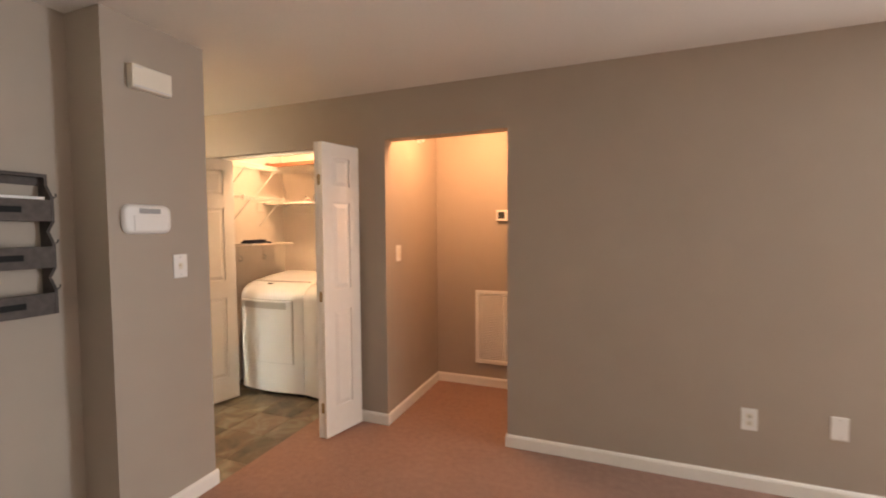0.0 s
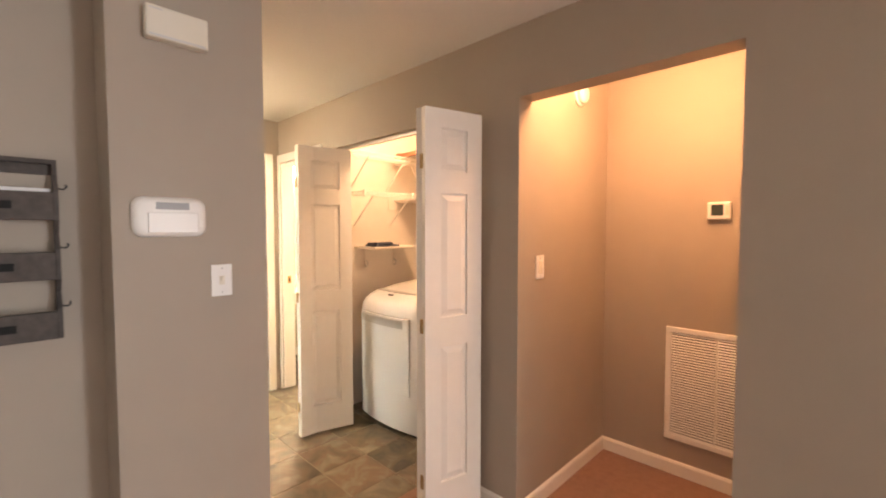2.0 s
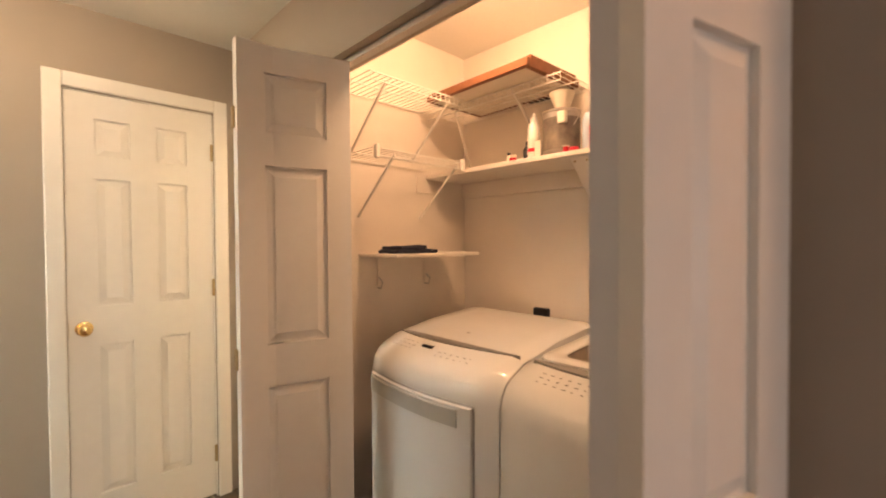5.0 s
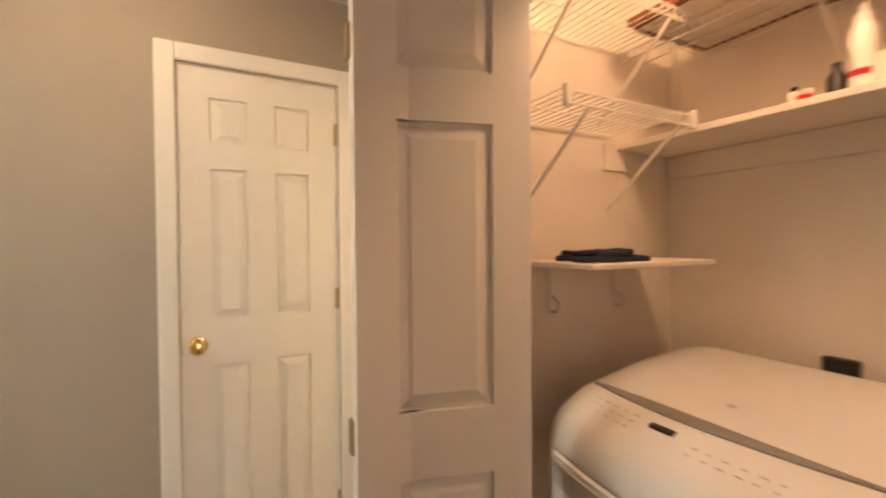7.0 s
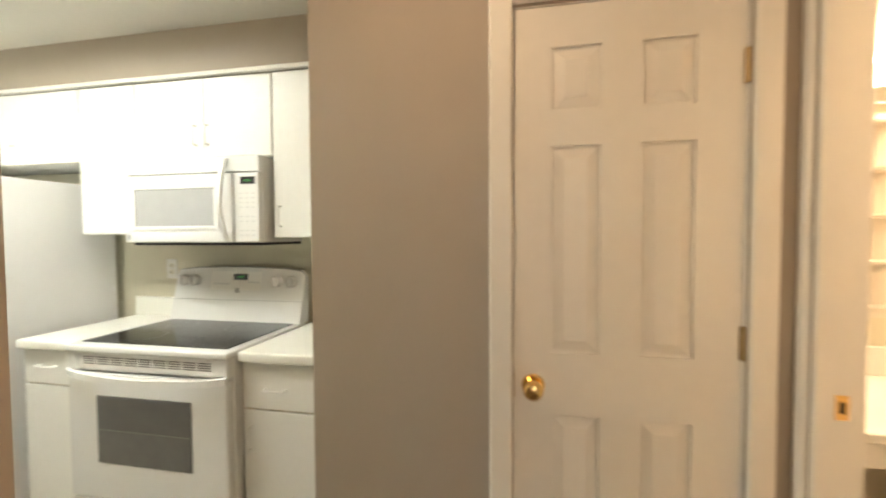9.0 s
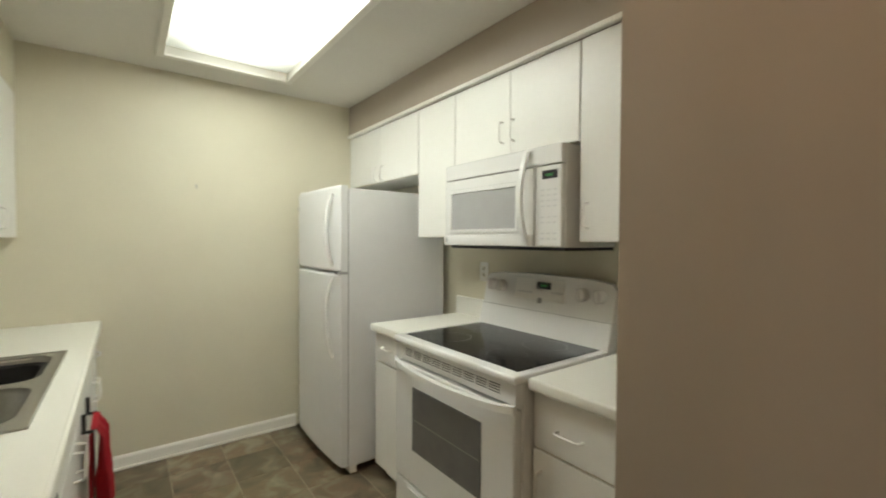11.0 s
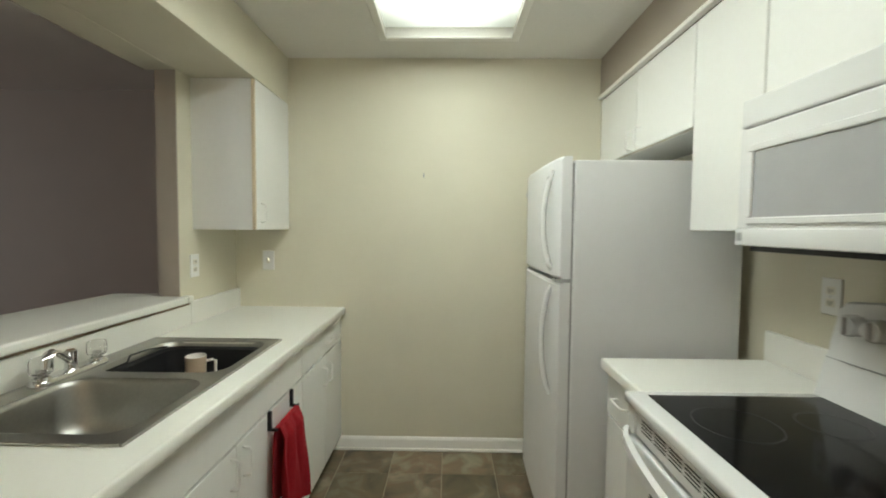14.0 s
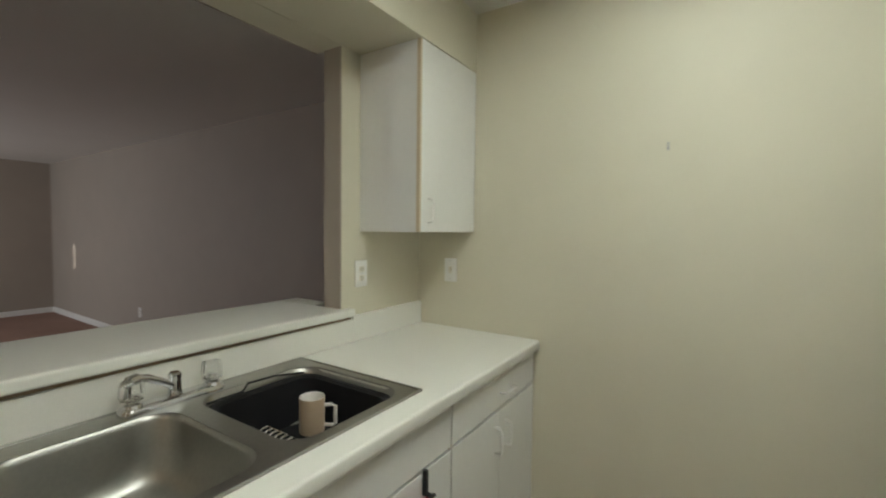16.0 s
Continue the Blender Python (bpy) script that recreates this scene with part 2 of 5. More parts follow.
def tubes(paths, r, n=8):
    """Round bars along polylines, joined in one bmesh."""
    bm = bmesh.new()
    for path in paths:
        pts = [Vector(p) for p in path]
        rings = []
        for i, p in enumerate(pts):
            d = (pts[min(i + 1, len(pts) - 1)] - pts[max(i - 1, 0)]).normalized()
            up = Vector((0, 0, 1)) if abs(d.z) < 0.9 else Vector((1, 0, 0))
            u = d.cross(up).normalized()
            w = d.cross(u)
            rings.append([bm.verts.new(p + r * (math.cos(2 * math.pi * k / n) * u + math.sin(2 * math.pi * k / n) * w)) for k in range(n)])
        for a, b in zip(rings, rings[1:]):
            for k in range(n):
                bm.faces.new((a[k], a[(k + 1) % n], b[(k + 1) % n], b[k]))
        bm.faces.new(rings[0][::-1])
        bm.faces.new(rings[-1])
    bmesh.ops.recalc_face_normals(bm, faces=bm.faces[:])
    return bm


def sweep(stations, close=True):
    """A skin over rings of points."""
    bm = bmesh.new()
    rings = [[bm.verts.new(p) for p in ring] for ring in stations]
    n = len(rings[0])
    for a, b in zip(rings, rings[1:]):
        for k in range(n if close else n - 1):
            bm.faces.new((a[k], a[(k + 1) % n], b[(k + 1) % n], b[k]))
    if close:
        bm.faces.new(rings[0][::-1])
        bm.faces.new(rings[-1])
    bmesh.ops.recalc_face_normals(bm, faces=bm.faces[:])
    return bm


def rim_ring(x0, x1, y0, y1, z, r, n=5):
    pts = []
    for cx, cy, a0 in ((x1 - r, y1 - r, 0), (x0 + r, y1 - r, 90), (x0 + r, y0 + r, 180), (x1 - r, y0 + r, 270)):
        for k in range(n + 1):
            a = radians(a0 + 90 * k / n)
            pts.append(Vector((cx + r * math.cos(a), cy + r * math.sin(a), z)))
    return pts


def part(name, bm, material, parent=None, label="", smooth=False):
    me = bpy.data.meshes.new(name)
    bm.to_mesh(me)
    bm.free()
    me.materials.append(material)
    if smooth:
        me.polygons.foreach_set("use_smooth", [True] * len(me.polygons))
        me.set_sharp_from_angle(angle=radians(38))
    ob = new(name, me)
    if parent:
        ob.parent = parent
    return tagged(ob, label)


def thing(name, label, category, at=(0, 0, 0), group="", turn=0):
    ob = new(name)
    ob.matrix_world = pose(*at, 0, 0, turn)
    return tagged(ob, label, category, group)


def built(name, bm, material, label, smooth=False):
    """A piece of the setting."""
    return tagged(part(name, bm, material, None, label, smooth), kind="structure")

# ---- the setting ----
HC, KC = 2.40, 2.455         # ceilings of hall and kitchen
NY = 2.64                    # face of the north wall
built("wall_north", boxes(
    (-4.92, -3.905, NY, 2.75, 0, HC), (-3.905, -3.25, NY, 2.75, 2.03, HC), (-3.25, -2.97, NY, 2.75, 0, HC),
    (-2.97, -1.61, NY, 2.75, 2.045, HC), (-1.61, -1.375, NY, 2.75, 0, HC), (-1.375, -0.495, NY, 2.75, 2.066, HC),
    (-0.495, 2.8, NY, 2.75, 0, HC), (2.8, 4.6, NY, 2.75, 2.06, HC), (4.6, 5.48, NY, 2.75, 0, HC)), GREIGE, "greige painted wall with closet and alcove openings")
HALL_END = boxes((-4.05, -3.935, 1.325, 1.925, 0, HC), (-4.05, -3.935, 1.925, 2.515, 2.035, HC), (-4.05, -3.935, 2.515, NY, 0, HC))
for v in HALL_END.verts:
    if v.co.y < 1.33 and v.co.x > -4.0:
        v.co.x -= 0.033          # this end stands a little out of true
built("wall_hall_end", HALL_END, GREIGE, "greige wall at the hall's end round a door")
built("wall_kitchen_return", boxes((-4.94, -3.97, 1.285, 1.325, 0, KC)), GREIGE, "greige return wall beside the kitchen counter")
built("wall_kitchen_west", boxes((-5.05, -4.94, -1.54, 1.36, 0, KC)), CREAM, "cream kitchen wall behind the range")
built("wall_kitchen_south", boxes((-4.94, -2.345, -1.54, -1.43, 0, KC)), CREAM, "cream plain kitchen end wall")
PASS = built("wall_pass_through", boxes(
    (-2.345, -2.25, -2.0, -0.87, 0, KC), (-2.345, -2.19, -0.87, 0.40, 0, 1.028), (-2.345, -2.19, -0.87, 0.40, 2.177, KC), (-2.345, -2.19, 0.40, 1.17, 0, KC)), CREAM, "cream wall with a wide pass-through opening")
built("wall_living_west", boxes((-2.249, -2.242, -2.0, -0.87, 0, HC), (-2.189, -2.182, -0.87, 0.40, 0, 1.028), (-2.189, -2.182, -0.87, 0.40, 2.177, HC), (-2.189, -2.182, 0.40, 1.17, 0, HC), (-2.342, -2.242, -0.869, -0.864, 1.067, 2.176)), GREIGE, "greige paint on the living room's side of the pass-through wall")
built("wall_column", boxes((-2.915, -1.945, 1.17, 1.67, 0, KC)), GREIGE, "greige wall stub between hall and kitchen")
built("wall_living_south", boxes((-2.182, 5.48, -2.0, -1.88, 0, HC)), GREIGE, "long greige living room wall")
built("wall_living_east", boxes((5.36, 5.48, -1.88, NY, 0, HC)), GREIGE, "far greige living room wall")
built("wall_alcove_left", boxes((-1.49, -1.375, 2.75, 3.63, 0, HC)), GREIGE, "greige side wall of the return-air alcove")
built("wall_alcove_back", boxes((-1.49, -0.30, 3.63, 3.74, 0, HC)), GREIGE, "greige back wall of the alcove")
built("wall_alcove_right", boxes((-0.42, -0.30, 2.75, 3.63, 0, HC)), GREIGE, "greige side wall of the alcove")
built("wall_laundry_left", boxes((-3.25, -3.15, 2.75, 3.62, 0, HC)), CLOSETW, "off-white side wall of the laundry closet")
built("wall_laundry_back", boxes((-3.25, -2.04, 3.62, 3.73, 0, HC), (-1.85, -1.49, 3.62, 3.73, 0, HC), (-2.04, -1.85, 3.62, 3.73, 0, 0.93), (-2.04, -1.85, 3.62, 3.73, 1.09, HC), (-2.04, -1.85, 3.70, 3.73, 0.93, 1.09)), CLOSETW, "off-white back wall of the laundry closet")
built("wall_laundry_right", boxes((-1.50, -1.493, 2.752, 3.62, 0, HC)), CLOSETW, "off-white side wall of the laundry closet")
built("wall_laundry_front", boxes((-3.15, -2.972, 2.752, 2.758, 0, HC), (-2.972, -1.608, 2.752, 2.758, 2.045, HC), (-1.608, -1.50, 2.752, 2.758, 0, HC)), CLOSETW, "off-white inner face of the closet front")
built("wall_bath_west", boxes((-4.92, -4.81, 2.75, 4.3, 0, HC)), CREAM, "cream bathroom wall behind the vanity")
built("wall_bath_north", boxes((-4.81, -3.15, 4.2, 4.3, 0, HC)), CREAM, "cream bathroom wall")
built("wall_bath_east", boxes((-3.25, -3.15, 3.73, 4.2, 0, HC)), CREAM, "cream bathroom wall")
built("soffit_east", boxes((-2.683, -2.346, -1.429, 1.17, 2.178, KC)), CREAM, "cream soffit above the pass-through and cabinet")
built("soffit_west", boxes((-4.94, -4.60, -1.429, 1.279, 2.225, KC)), GREIGE, "greige soffit above the wall cabinets")
built("trim_soffit", boxes((-4.615, -4.585, -1.428, 1.278, 2.207, 2.228), bevel=0.003), TRIM, "white trim strip under the soffit")

built("ceiling_living", boxes((-1.945, 5.48, -2.0, 1.67, HC, HC + 0.1), (-2.189, -1.945, -2.0, 1.17, HC, HC + 0.1), (-4.05, 5.48, 1.67, NY, HC, HC + 0.1), (-3.935, -2.94, 1.36, 1.67, HC, HC + 0.101)), CEIL, "off-white painted ceiling of hall and living room")
# unseen slab, added to stop sun leaking in between the ceilings
built("roof", boxes((-5.1, 5.53, -2.1, NY + 0.11, 2.82, 2.88), (-5.1, -0.3, NY + 0.11, 4.3, 2.82, 2.88)), CEIL, "plain flat unseen slab that keeps stray sun out")
built("ceiling_closets", boxes((-3.25, -1.49, 2.75, 3.62, HC, HC + 0.1), (-1.375, -0.42, 2.75, 3.63, HC, HC + 0.1), (-4.81, -3.25, 2.75, 4.2, HC, HC + 0.1)), CEIL, "off-white ceiling of closet, alcove and bathroom")
LX0, LX1, LY0, LY1 = -4.025, -3.325, -1.135, 0.46
built("ceiling_kitchen", boxes((-5.05, LX0, -1.54, 1.36, KC, KC + 0.1), (LX1, -2.19, -1.54, 1.36, KC, KC + 0.1), (LX0, LX1, -1.54, LY0, KC, KC + 0.1), (LX0, LX1, LY1, 1.36, KC, KC + 0.1)), CEIL, "off-white kitchen ceiling with a recessed light")

built("carpet", boxes((-1.93, 5.48, -2.0, NY, -0.05, 0.004), (-2.19, -1.93, -2.0, 1.17, -0.05, 0.004), (-1.70, 0.0, NY, 3.63, -0.05, 0.003)), CARPET, "taupe cut-pile carpet")
FLOOR = built("floor", boxes((-5.05, -1.93, -1.54, NY, -0.05, -0.0025), (-4.92, -1.70, NY, 4.3, -0.05, -0.003)), GROUT, "slate-look vinyl tile floor of hall, kitchen and laundry")


def board_run(name, runs, h, t, material, label):
    """Skirting boards with a rounded top edge."""
    bm = bmesh.new()
    for (x0, y0), (x1, y1), (nx, ny) in runs:
        prof = [(0, 0), (t, 0), (t, h - 0.015), (t * 0.55, h - 0.004), (0, h)]
        ends = []
        for px, py in ((x0, y0), (x1, y1)):
            ends.append([bm.verts.new((px + nx * d, py + ny * d, z)) for d, z in prof])
        n = len(prof)
        for k in range(n):
            bm.faces.new((ends[0][k], ends[0][(k + 1) % n], ends[1][(k + 1) % n], ends[1][k]))
        bm.faces.new(ends[0])
        bm.faces.new(ends[1][::-1])
    bmesh.ops.recalc_face_normals(bm, faces=bm.faces[:])
    return built(name, bm, material, label)


board_run("baseboard_living", [((-0.495, NY), (2.8, NY), (0, -1)), ((4.6, NY), (5.36, NY), (0, -1)), ((-2.18, -1.88), (5.36, -1.88), (0, 1)), ((5.36, -1.88), (5.36, NY), (-1, 0)),
    ((-2.182, -1.88), (-2.182, 1.17), (1, 0)), ((-1.945, 1.158), (-1.945, 1.682), (1, 0)), ((-2.182, 1.17), (-1.935, 1.17), (0, -1)), ((-1.61, NY), (-1.363, NY), (0, -1))], 0.085, 0.013, TRIM, "white painted baseboard")
board_run("baseboard_alcove", [((-1.375, 2.628), (-1.375, 3.63), (1, 0)), ((-1.375, 3.63), (-0.42, 3.63), (0, -1)), ((-0.42, NY), (-0.42, 3.63), (-1, 0)), ((-0.495, 2.628), (-0.495, 2.75), (-1, 0))], 0.085, 0.013, TRIM, "white painted baseboard in the alcove")
board_run("baseboard_hall", [((-2.915, 1.67), (-1.945, 1.67), (0, 1)), ((-2.915, 1.17), (-2.915, 1.67), (-1, 0)), ((-3.969, 1.286), (-3.935, 1.86), (1, 0))], 0.085, 0.013, TRIM, "white painted baseboard in the hall")
board_run("baseboard_kitchen", [((-4.17, -1.43), (-2.96, -1.43), (0, 1))], 0.085, 0.014, TRIM, "white baseboard with a shoe moulding")
built("trim_shoe", boxes((-4.16, -2.96, -1.417, -1.402, 0.0, 0.018), bevel=0.006, seg=2), TRIM, "white quarter-round shoe moulding")
board_run("baseboard_bath", [((-4.81, 2.76), (-4.81, 4.2), (1, 0))], 0.09, 0.013, TRIM, "white painted bathroom baseboard")

# ---- doors ----
ROWS6 = ((0.20, 0.885), (1.06, 1.64), (1.735, 1.91))


def raised(x0, x1, z0, z1, y, d):
    """A raised field with sloping edges on the face y, towards -y."""
    i = 0.028
    bm = bmesh.new()
    a = [bm.verts.new((x, y, z)) for x, z in ((x0, z0), (x1, z0), (x1, z1), (x0, z1))]
    b = [bm.verts.new((x, y - d, z)) for x, z in ((x0 + i, z0 + i), (x1 - i, z0 + i), (x1 - i, z1 - i), (x0 + i, z1 - i))]
    for k in range(4):
        bm.faces.new((a[k], a[(k + 1) % 4], b[(k + 1) % 4], b[k]))
    bm.faces.new(b)
    bmesh.ops.recalc_face_normals(bm, faces=bm.faces[:])
    return bm


def leaf(parent, w, h, cols, rows, t=0.035):
    """A moulded panel leaf in the xz-plane, x 0..w, face towards -y at y=0; the other face is the same."""
    bs = [(0, w, 0.012, t - 0.012, 0, h)]
    xs = [0] + [c for col in cols for c in col] + [w]
    zs = [0] + [z for r in rows for z in r] + [h]
    for y0, y1 in ((0, 0.012), (t - 0.012, t)):
        for k in range(0, len(xs), 2):
            bs.append((xs[k], xs[k + 1], y0, y1, 0, h))
        for k in range(0, len(zs), 2):
            for c0, c1 in cols:
                bs.append((c0, c1, y0, y1, zs[k], zs[k + 1]))
    part("slab", boxes(*bs), DOORW, parent)
    for c0, c1 in cols:
        for z0, z1 in rows:
            part("raised_panel", raised(c0 + 0.008, c1 - 0.008, z0 + 0.008, z1 - 0.008, 0.012, 0.0105), DOORW, parent)
            bm = raised(c0 + 0.008, c1 - 0.008, z0 + 0.008, z1 - 0.008, 0, 0.0105)
            for v in bm.verts:
                v.co.y = t - 0.012 - v.co.y
            bmesh.ops.reverse_faces(bm, faces=bm.faces[:])
            part("raised_panel", bm, DOORW, parent)


def knob(parent, x, z, y=0.0):
    p = part("knob", lathe([(0.001, -0.066), (0.019, -0.063), (0.027, -0.052), (0.027, -0.041), (0.018, -0.031), (0.012, -0.024), (0.012, -0.010), (0.031, -0.008), (0.033, 0.0)], 24, (x, y, z), "y"), BRASS, parent, "polished brass knob", True)
    return p


def hinge(parent, x, z, y=-0.004, m=BRASSD):
    part("hinge", boxes((x - 0.008, x + 0.006, y - 0.006, y + 0.006, z - 0.045, z + 0.045), bevel=0.003), m, parent, "brass hinge")


def casing(name, runs, label):
    """Moulded door casing from boxes with an eased edge."""
    return built(name, boxes(*runs, bevel=0.006, seg=2), TRIM, label)


# hall closet door, facing the hall along +x
door = thing("door_1", "white six-panel hall closet door, closed, with brass knob", "door", (-3.945, 1.928, 0.012), turn=90)
tagged(door, kind="structure")
leaf(door, 0.583, 2.02, ((0.10, 0.232), (0.335, 0.467)), ROWS6)
knob(door, 0.053, 0.965)
for hz in (0.22, 1.11, 1.82):
    hinge(door, 0.583, hz)
part("strike_plate", boxes((-0.006, 0.001, -0.004, 0.01, 0.93, 1.0)), BRASSD, door)
casing("trim_door_1", [(-3.936, -3.917, 1.858, 1.922, 0, 2.105), (-3.936, -3.917, 2.518, 2.582, 0, 2.105), (-3.936, -3.9165, 1.922, 2.518, 2.04, 2.105)], "white moulded casing of the hall closet door")
casing("trim_door_1_stop", [(-4.05, -3.937, 1.9251, 1.9275, 0, 2.03), (-4.05, -3.937, 2.5122, 2.5149, 0, 2.03), (-4.05, -3.937, 1.9275, 2.5122, 2.0332, 2.0349)], "white door jamb")

# bathroom doorway in the north wall
casing("trim_bath_door", [(-3.934, -3.902, 2.622, 2.641, 0, 2.10), (-3.245, -3.18, 2.622, 2.641, 0, 2.10), (-3.902, -3.245, 2.622, 2.6405, 2.035, 2.10), (-3.904, -3.888, 2.6415, 2.752, 0, 2.03), (-3.268, -3.252, 2.6415, 2.752, 0, 2.03), (-3.888, -3.268, 2.6415, 2.752, 2.014, 2.029)], "white moulded casing and jamb of the bathroom doorway")
sp = thing("strike_plate", "small brass strike plate on the bathroom door jamb", "strike plate", (-3.888, 2.70, 0.99))
part("plate", boxes((0, 0.002, -0.014, 0.014, -0.03, 0.03)), BRASS, sp)
part("slot", boxes((0.0012, 0.0026, -0.006, 0.006, -0.014, 0.014)), DARKGAP, sp)

# bifold closet doors
BROWS = ((0.19, 0.86), (1.0, 1.595), (1.70, 1.90))


def bifold(label, pivot, fold, free):
    """Two hinged leaves, folded open: pivot-fold and fold-free."""
    th = thing("bifold_door", label, "door", (*pivot, 0), group="bifold closet doors")
    tagged(th, kind="structure")
    for a, b in ((pivot, fold), (fold, free)):
        ang = math.degrees(math.atan2(b[1] - a[1], b[0] - a[0]))
        w = math.hypot(b[0] - a[0], b[1] - a[1])
        lf = new("leaf")
        lf.parent = th
        lf.matrix_parent_inverse = th.matrix_world.inverted()
        lf.matrix_world = pose(a[0], a[1], 0.018, 0, 0, ang)
        leaf(lf, w, 1.99, ((0.085, w - 0.085),), BROWS, 0.032)
    for hz in (0.22, 0.98, 1.76):
        c = (fold[0] - pivot[0], fold[1] - pivot[1])
        part("hinge", boxes((c[0] - 0.012, c[0] + 0.012, c[1] - 0.006, c[1] + 0.006, hz - 0.035, hz + 0.035), bevel=0.003), BRASSD, th, "small worn brass hinge")
    return th


bifold("white panelled bifold closet door, folded open, small hinges", (-2.915, 2.665), (-2.918, 2.292), (-2.812, 2.655))
bifold("white panelled bifold closet door, folded open beside the alcove", (-1.597, 2.605), (-1.680, 2.295), (-1.752, 2.62))
tk = built("trim_track", boxes((-2.96, -1.62, 2.675, 2.705, 2.022, 2.044)), SILVER, "metal bifold door track under the closet header")
casing("trim_closet", [(-2.971, -2.9695, 2.645, 2.748, 0, 2.04), (-1.6105, -1.609, 2.645, 2.748, 0, 2.04)], "white closet jamb edges")

# ---- living room wall things ----


def plate(name, label, cat, m, holes=0, rocker=False, toggle=False):
    """A wall plate in the xz-plane, facing -y, 70 x 115 mm."""
    th = new(name)
    th.matrix_world = m
    tagged(th, label, cat)
    part("cover", boxes((-0.037, 0.037, -0.007, 0, -0.06, 0.06), bevel=0.004, seg=2), PLATE, th)
    if toggle:
        part("toggle", boxes((-0.006, 0.006, -0.018, -0.006, -0.002, 0.014), (-0.010, 0.010, -0.0085, -0.006, -0.017, 0.017), bevel=0.002), IVORY, th)
    if rocker:
        part("rocker", boxes((-0.017, 0.017, -0.010, -0.006, -0.033, 0.033), bevel=0.002), IVORY, th)
    for k in range(holes):
        z = 0.02 if k == 0 else -0.02
        part("socket", boxes((-0.016, 0.016, -0.009, -0.006, z - 0.013, z + 0.013), bevel=0.004, seg=2), IVORY, th)
        part("slots", boxes((-0.007, -0.0045, -0.0096, -0.0088, z - 0.004, z + 0.006), (0.0045, 0.007, -0.0096, -0.0088, z - 0.004, z + 0.006), (-0.002, 0.002, -0.0096, -0.0088, z - 0.010, z - 0.006)), DARKGAP, th)
    for z in ((0.045, -0.045) if not holes else (0,)):
        part("screw", lathe([(0.003, -0.0085), (0.003, -0.006)], 8, (0, 0, z), "y"), SILVER, th)
    return th


plate("light_switch", "white toggle light switch on the greige wall stub", "switch", pose(-1.945, 1.498, 1.247, 0, 0, 90), toggle=True)
plate("light_switch", "white rocker light switch inside the alcove", "switch", pose(-1.375, 2.83, 1.248, 0, 0, 90), rocker=True)
plate("outlet", "white duplex wall outlet low on the greige wall", "outlet", pose(0.825, NY, 0.39), 2)
plate("outlet", "white cable wall plate low on the greige wall", "outlet", pose(1.21, NY, 0.40), 0, rocker=False)
plate("outlet", "white outlet on the cream wall beside the pass-through", "outlet", pose(-2.345, -0.985, 1.21, 0, 0, -90), 2)
plate("light_switch", "white switch on the cream kitchen end wall", "switch", pose(-2.55, -1.43, 1.207, 0, 0, 180), toggle=True)
plate("outlet", "white outlet on the cream wall behind the counter", "outlet", pose(-4.94, -0.18, 1.205, 0, 0, 90), 2)
plate("outlet", "white outlet low on the far living room wall", "outlet", pose(2.2, -1.88, 0.36, 0, 0, 180), 2)

chime = thing("door_chime", "ivory rectangular door chime box on the wall stub", "door chime", (-1.945, 1.365, 2.13))
part("housing", boxes((0, 0.045, -0.094, 0.094, -0.052, 0.055), bevel=0.007, seg=2), IVORY, chime)
part("grille", boxes((0.044, 0.0465, -0.085, 0.085, -0.047, -0.041)), LGREY, chime)
part("nameplate", boxes((0.044, 0.0462, -0.085, -0.045, 0.040, 0.044)), LGREY, chime)

pad = thing("alarm_keypad", "white alarm keypad with a grey display on the wall stub", "keypad", (-1.945, 1.333, 1.482))
shell = []
for depth, inset, rad in ((0.0, 0.004, 0.034), (0.008, 0.0, 0.036), (0.020, 0.003, 0.036), (0.0265, 0.010, 0.034), (0.028, 0.022, 0.03)):
    shell.append([(depth, p.x, p.y) for p in rim_ring(-0.113 + inset, 0.113 - inset, -0.069 + inset, 0.069 - inset, 0, rad, 6)])
part("housing", sweep(shell), PLATE, pad, smooth=True)
part("display", boxes((0.0272, 0.0292, -0.045, 0.055, 0.026, 0.050), bevel=0.001), GREYP, pad, "dark grey display")
part("cover_flap", boxes((0.026, 0.0325, -0.07, 0.083, -0.055, 0.016), bevel=0.005, seg=2), PLATE, pad)
part("button", boxes((0.026, 0.031, 0.088, 0.098, -0.035, -0.012), bevel=0.002), PLATE, pad)

IRON = mat("matt_black_iron", (0.012, 0.012, 0.012), 0.85)
# letter organiser: three tiers of dark grey wood
org = thing("letter_organiser", "dark grey wooden three-tier letter organiser hung on the wall", "organiser", (-2.182, 0.905, 1.05))
for s in (-1, 1):
    prof = []
    for k in range(3):
        z = k * 0.205
        prof += [(0.085, z), (0.085, z + 0.105), (0.045, z + 0.16)]
    prof = [(0.0, 0.0)] + prof + [(0.045, 0.62), (0.0, 0.62)]
    y0, y1 = sorted((s * 0.15, s * 0.138))
    part("side_panel", sweep([[(x, y, z) for x, z in prof] for y in (y0, y1)]), GREYWOOD, org)
part("top_rail", boxes((0.0, 0.045, -0.138, 0.138, 0.605, 0.62), (0.0, 0.012, -0.138, 0.138, 0.57, 0.605)), GREYWOOD, org)
